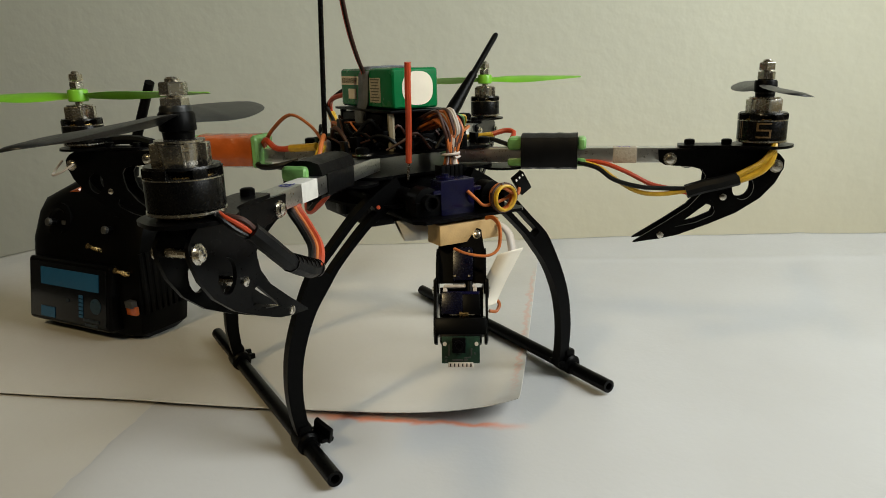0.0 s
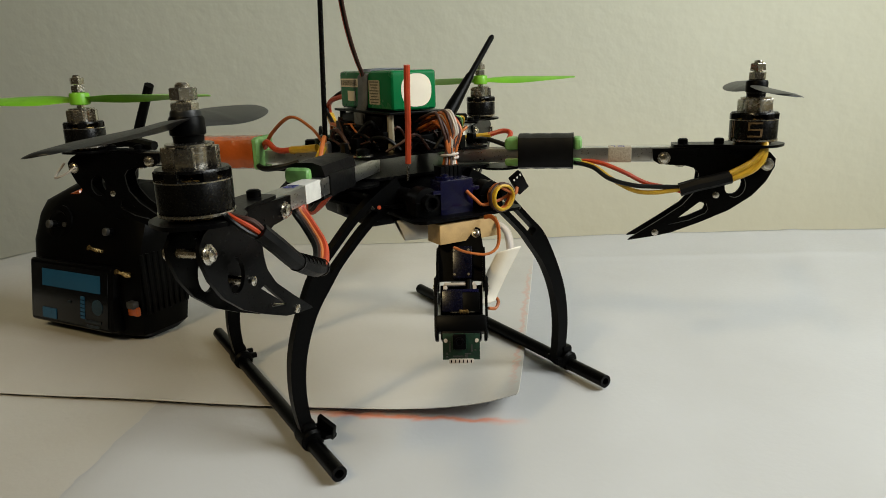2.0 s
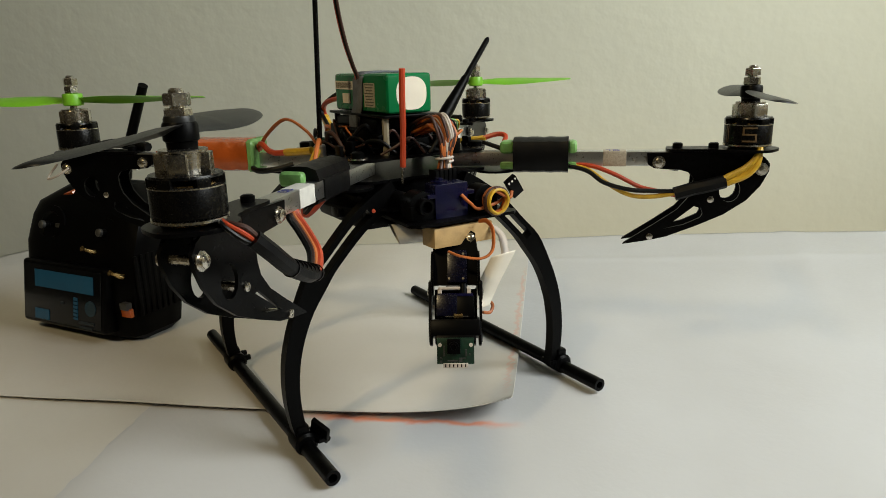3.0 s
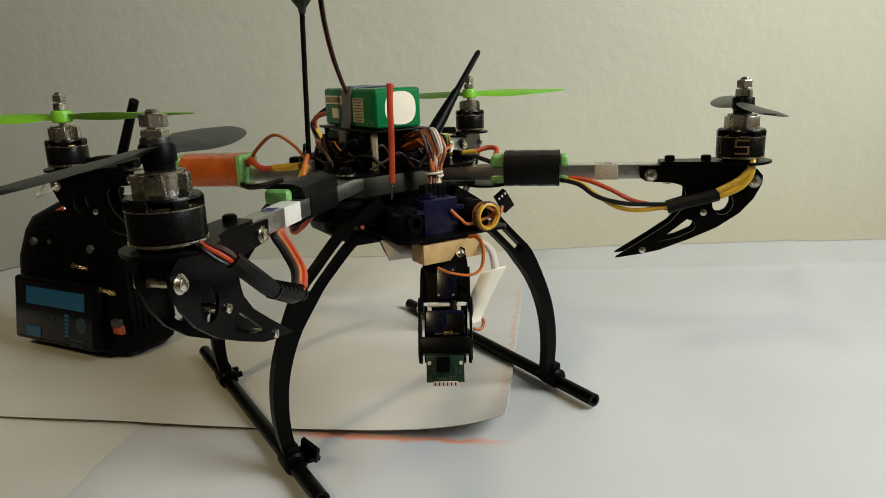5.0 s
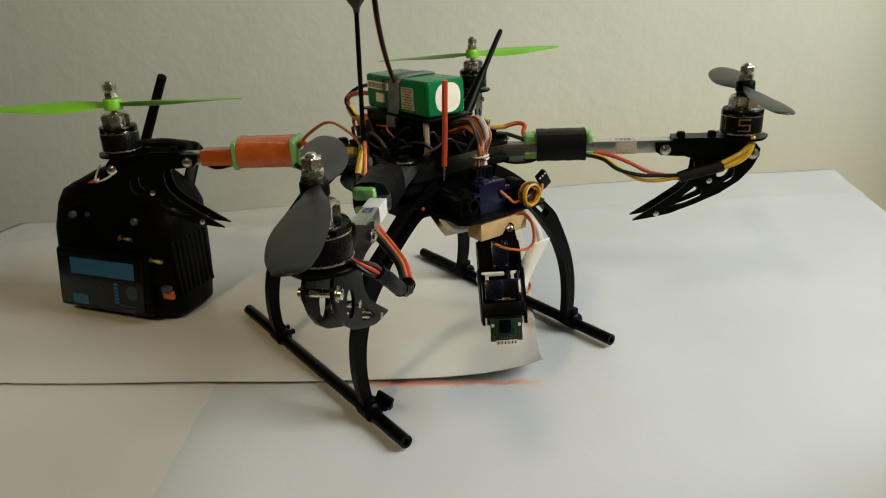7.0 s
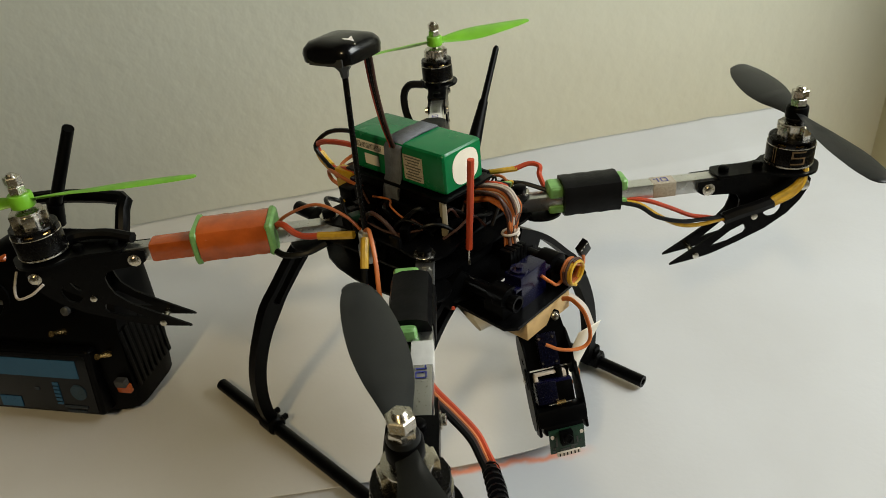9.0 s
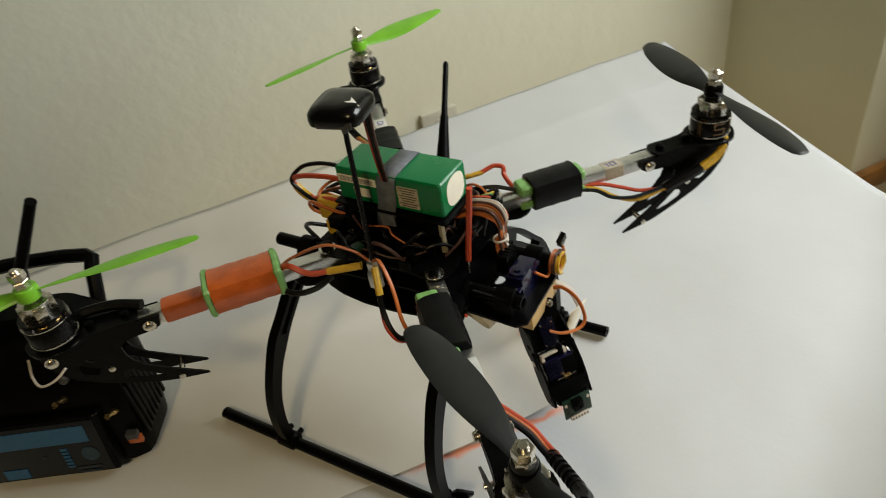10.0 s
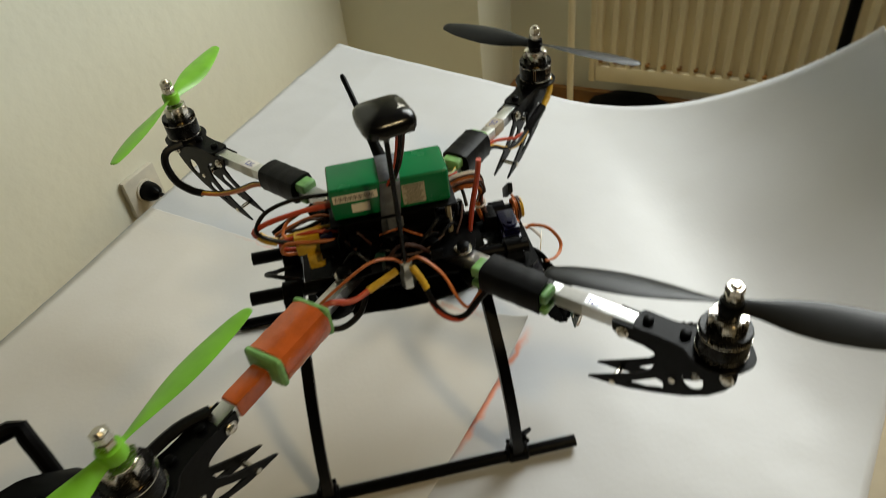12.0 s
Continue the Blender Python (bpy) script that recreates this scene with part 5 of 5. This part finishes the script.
# power leads along the sides
wire("power_lead", [(-0.060, -0.070, 0.1680), (-0.046, -0.069, 0.1790), (-0.0222, -0.0634, 0.1905), (-0.008, -0.055, 0.1835), (-0.001, -0.0505, 0.1740)], 0.0014, RUST, quad, "orange arched lead", 0.7)
wire("power_lead", [(-0.060, -0.072, 0.1670), (-0.050, -0.072, 0.1730), (-0.040, -0.070, 0.1690), (-0.033, -0.0676, 0.1680), (-0.025, -0.063, 0.1690)], 0.0020, RED, quad, "red power lead")
wire("yellow_sleeve", [(-0.026, -0.0635, 0.1688), (-0.013, -0.0565, 0.1700), (-0.006, -0.053, 0.1710)], 0.0025, YELLOW, quad, "yellow shrink sleeve")
wire("power_lead", [(-0.062, -0.078, 0.1600), (-0.046, -0.078, 0.1560), (-0.034, -0.070, 0.1570), (-0.028, -0.058, 0.1600)], 0.0020, WIREBLACK, quad)
wire("power_lead", [(0.002, -0.0505, 0.1750), (0.010, -0.054, 0.1790), (0.022, -0.062, 0.1690), (0.030, -0.069, 0.1500), (0.036, -0.070, 0.1430), (0.044, -0.068, 0.1520), (0.054, -0.066, 0.1620)], 0.0014, RUST, quad, "orange lead loop", 0.7)
wire("yellow_sleeve", [(0.004, -0.0530, 0.1720), (0.008, -0.0580, 0.1660), (0.011, -0.0620, 0.1590)], 0.0024, YELLOW, quad, "yellow shrink sleeve")
wire("power_lead", [(0.010, -0.0610, 0.1610), (0.014, -0.066, 0.1480), (0.022, -0.071, 0.1390), (0.032, -0.073, 0.1390), (0.042, -0.071, 0.1480), (0.052, -0.070, 0.1580)], 0.0020, WIREBLACK, quad)
wire("power_lead", [(0.012, -0.064, 0.1500), (0.018, -0.070, 0.1410), (0.028, -0.073, 0.1370), (0.038, -0.071, 0.1420), (0.046, -0.067, 0.1500), (0.054, -0.064, 0.1560)], 0.0020, RED, quad)
wire("yellow_sleeve", [(0.0, 0.052, 0.1690), (0.010, 0.0585, 0.1705), (0.020, 0.066, 0.1720)], 0.0019, YELLOW, quad, "yellow shrink sleeve")
wire("power_lead", [(0.019, 0.065, 0.1720), (0.0255, 0.072, 0.1745), (0.0320, 0.074, 0.1735), (0.0340, 0.071, 0.1690), (0.044, 0.064, 0.1650), (0.052, 0.060, 0.1650)], 0.0017, RED, quad)
wire("power_lead", [(0.020, 0.046, 0.1700), (0.034, 0.052, 0.1710), (0.044, 0.056, 0.1690), (0.054, 0.060, 0.1660)], 0.0015, WIREBLACK, quad)
wire("power_lead", [(-0.054, 0.040, 0.1690), (-0.050, 0.030, 0.1760), (-0.040, 0.024, 0.1780)], 0.0014, RUST, quad)

# ---- radio transmitter behind the quadcopter: local x along its face, y to its back ----
TX = Matrix.Translation((-0.2725, -0.2290, 0.0)) @ pose(0, 0, 0, 0, 0, 32)
tx = thing("radio_transmitter", "black handheld radio transmitter with blue display standing on paper", "remote control", TX)


def loft(levels, n_round=3.2, seg=36):
    """Rounded boxes (x0, x1, y0, y1, z) skinned from the bottom up."""
    bm = fresh()
    prev = None
    for x0, x1, y0, y1, z in levels:
        loop = []
        for k in range(seg):
            q = 2 * math.pi * k / seg
            c, s = math.cos(q), math.sin(q)
            rr = (abs(c) ** n_round + abs(s) ** n_round) ** (-1 / n_round)
            loop.append(bm.verts.new(((x0 + x1) / 2 + (x1 - x0) / 2 * rr * c, (y0 + y1) / 2 + (y1 - y0) / 2 * rr * s, z)))
        if prev:
            for k in range(seg):
                bm.faces.new((prev[k], prev[(k + 1) % seg], loop[(k + 1) % seg], loop[k]))
        else:
            bm.faces.new(loop[::-1])
        prev = loop
    bm.faces.new(prev)
    return bm


part("case", loft([(-0.012, 0.112, 0.024, 0.068, 0.0), (-0.018, 0.118, 0.014, 0.074, 0.006), (-0.020, 0.121, 0.014, 0.078, 0.040), (-0.020, 0.121, 0.020, 0.080, 0.078), (-0.021, 0.119, 0.031, 0.082, 0.100), (-0.019, 0.112, 0.039, 0.083, 0.111), (0.000, 0.098, 0.049, 0.082, 0.121), (0.014, 0.088, 0.056, 0.080, 0.128)], 7.0), BLACK, tx)
FACE = pose(0, 0, 0, -9, 0, 0)
scr = part("display_unit", box(fresh(), (0.047, 0.009, 0.039), (0.106, 0.019, 0.056), FACE, 0.004, 3), FIBRE, tx, "black display unit")
part("bezel", box(fresh(), (0.047, -0.0006, 0.039), (0.098, 0.0012, 0.049), FACE, 0.0005), mat("smoked_glass", (0.002, 0.0024, 0.003), 0.18, spec=0.3), scr, "dark glossy display glass")
for name, x, z, w_, h_ in (("screen_band", 0.050, 0.0515, 0.0745, 0.0150), ("screen_patch", 0.0215, 0.0200, 0.0185, 0.0090), ("screen_column", 0.0650, 0.0300, 0.0050, 0.0190)):
    part(name, box(fresh(), (x, -0.0014, z), (w_, 0.0006, h_), FACE), LCDMAT, scr, "lit blue display area")
for k in range(5):
    part("column_gap", box(fresh(), (0.0650, -0.0018, 0.0230 + 0.0034 * k), (0.0052, 0.0004, 0.0008), FACE), BLACK, scr)
part("screen_icon", lathe(fresh(), [(0.0066, 0), (0.0066, 0.0006)], 24, FACE @ pose(0.0835, -0.0012, 0.0320, 90, 0, 0)), DIMLCD, scr, "dim blue display area")
for x, z, w_ in ((0.0480, 0.0330, 0.0040), (0.0780, 0.0190, 0.0200), (0.0780, 0.0150, 0.0160)):
    part("dim_mark", box(fresh(), (x, -0.0014, z), (w_, 0.0006, 0.0022), FACE), mat("dim_display", (0.002, 0.010, 0.018), 0.3), scr)
for x, y, z in ((0.017, 0.0300, 0.0935), (0.085, 0.0330, 0.0910)):
    part("stick_plate", lathe(fresh(), [(0.017, 0), (0.017, 0.002), (0.012, 0.003), (0.010, 0.001)], 24, pose(x, y - 0.001, z, 72, 0, 0)), BLACK, tx)
    part("stick", lathe(fresh(), [(0.0022, 0), (0.0020, 0.004), (0.0032, 0.005), (0.0032, 0.009), (0.002, 0.0095)], 14, pose(x, y - 0.001, z, 76, 0, 0)), BLACK, tx)
    part("stick_cap", lathe(fresh(), [(0.0034, 0), (0.0034, 0.0026), (0.0022, 0.0034)], 12, pose(x, y - 0.0100, z + 0.0022, 76, 0, 0)), GREYPRT, tx, "worn metal stick cap")
    part("stick_ring", box(fresh(), (x + 0.010, y - 0.0020, z), (0.011, 0.002, 0.0045), None, 0.0009), GREYPRT, tx, "dull grey stick surround")
for a, b in ((-0.016, 0.004), (0.012, 0.026)):
    part("orange_shoulder", box(fresh(), (0, 0, 0), (b - a, 0.012, 0.007), pose((a + b) / 2, 0.052, 0.1125 + 0.22 * ((a + b) / 2 + 0.006), 20, -14, 0), 0.0018), ORANGE, tx, "orange corner trim")
part("orange_switch", box(fresh(), (0.1140, 0.0150, 0.0290), (0.0110, 0.004, 0.0075), None, 0.001), ORANGE, tx, "orange power switch")
part("switch_rocker", box(fresh(), (0.1140, 0.0140, 0.0350), (0.0085, 0.006, 0.0060), None, 0.001), GREYPRT, tx)
for x, y, z in ((0.1100, 0.0120, 0.0590), (0.0780, 0.0140, 0.0760)):
    part("switch_lever", lathe(fresh(), [(0.0026, 0), (0.0022, 0.006), (0.0016, 0.007), (0.0016, 0.012), (0.0024, 0.013)], 10, pose(x, y + 0.006, z, 60, 0, 0)), BRASS, tx, "small metal toggle switch")
for k in range(8):
    part("grip_rib", box(fresh(), (0.1207, 0.024 + 0.0060 * k, 0.050), (0.0016, 0.0036, 0.052), None, 0.0007), BLACK, tx, "ribbed rubber side grip")
hd = fresh()
tube(hd, [(0.004, 0.082, 0.112), (0.003, 0.098, 0.134), (0.008, 0.106, 0.139), (0.050, 0.109, 0.141), (0.092, 0.108, 0.140), (0.097, 0.099, 0.135), (0.098, 0.082, 0.110)], 0.0056, 10, 2)
part("carry_handle", hd, BLACK, tx)
ti = TX.inverted()
part("aerial", rod(fresh(), ti @ Vector((-0.2760, -0.1290, 0.1450)), ti @ Vector((-0.2310, -0.1130, 0.2110)), 0.0046, 0.0040, 14), BLACK, tx)
part("aerial_joint", rod(fresh(), ti @ Vector((-0.2820, -0.1310, 0.1280)), ti @ Vector((-0.2750, -0.1288, 0.1470)), 0.0062, None, 14), BLACK, tx)
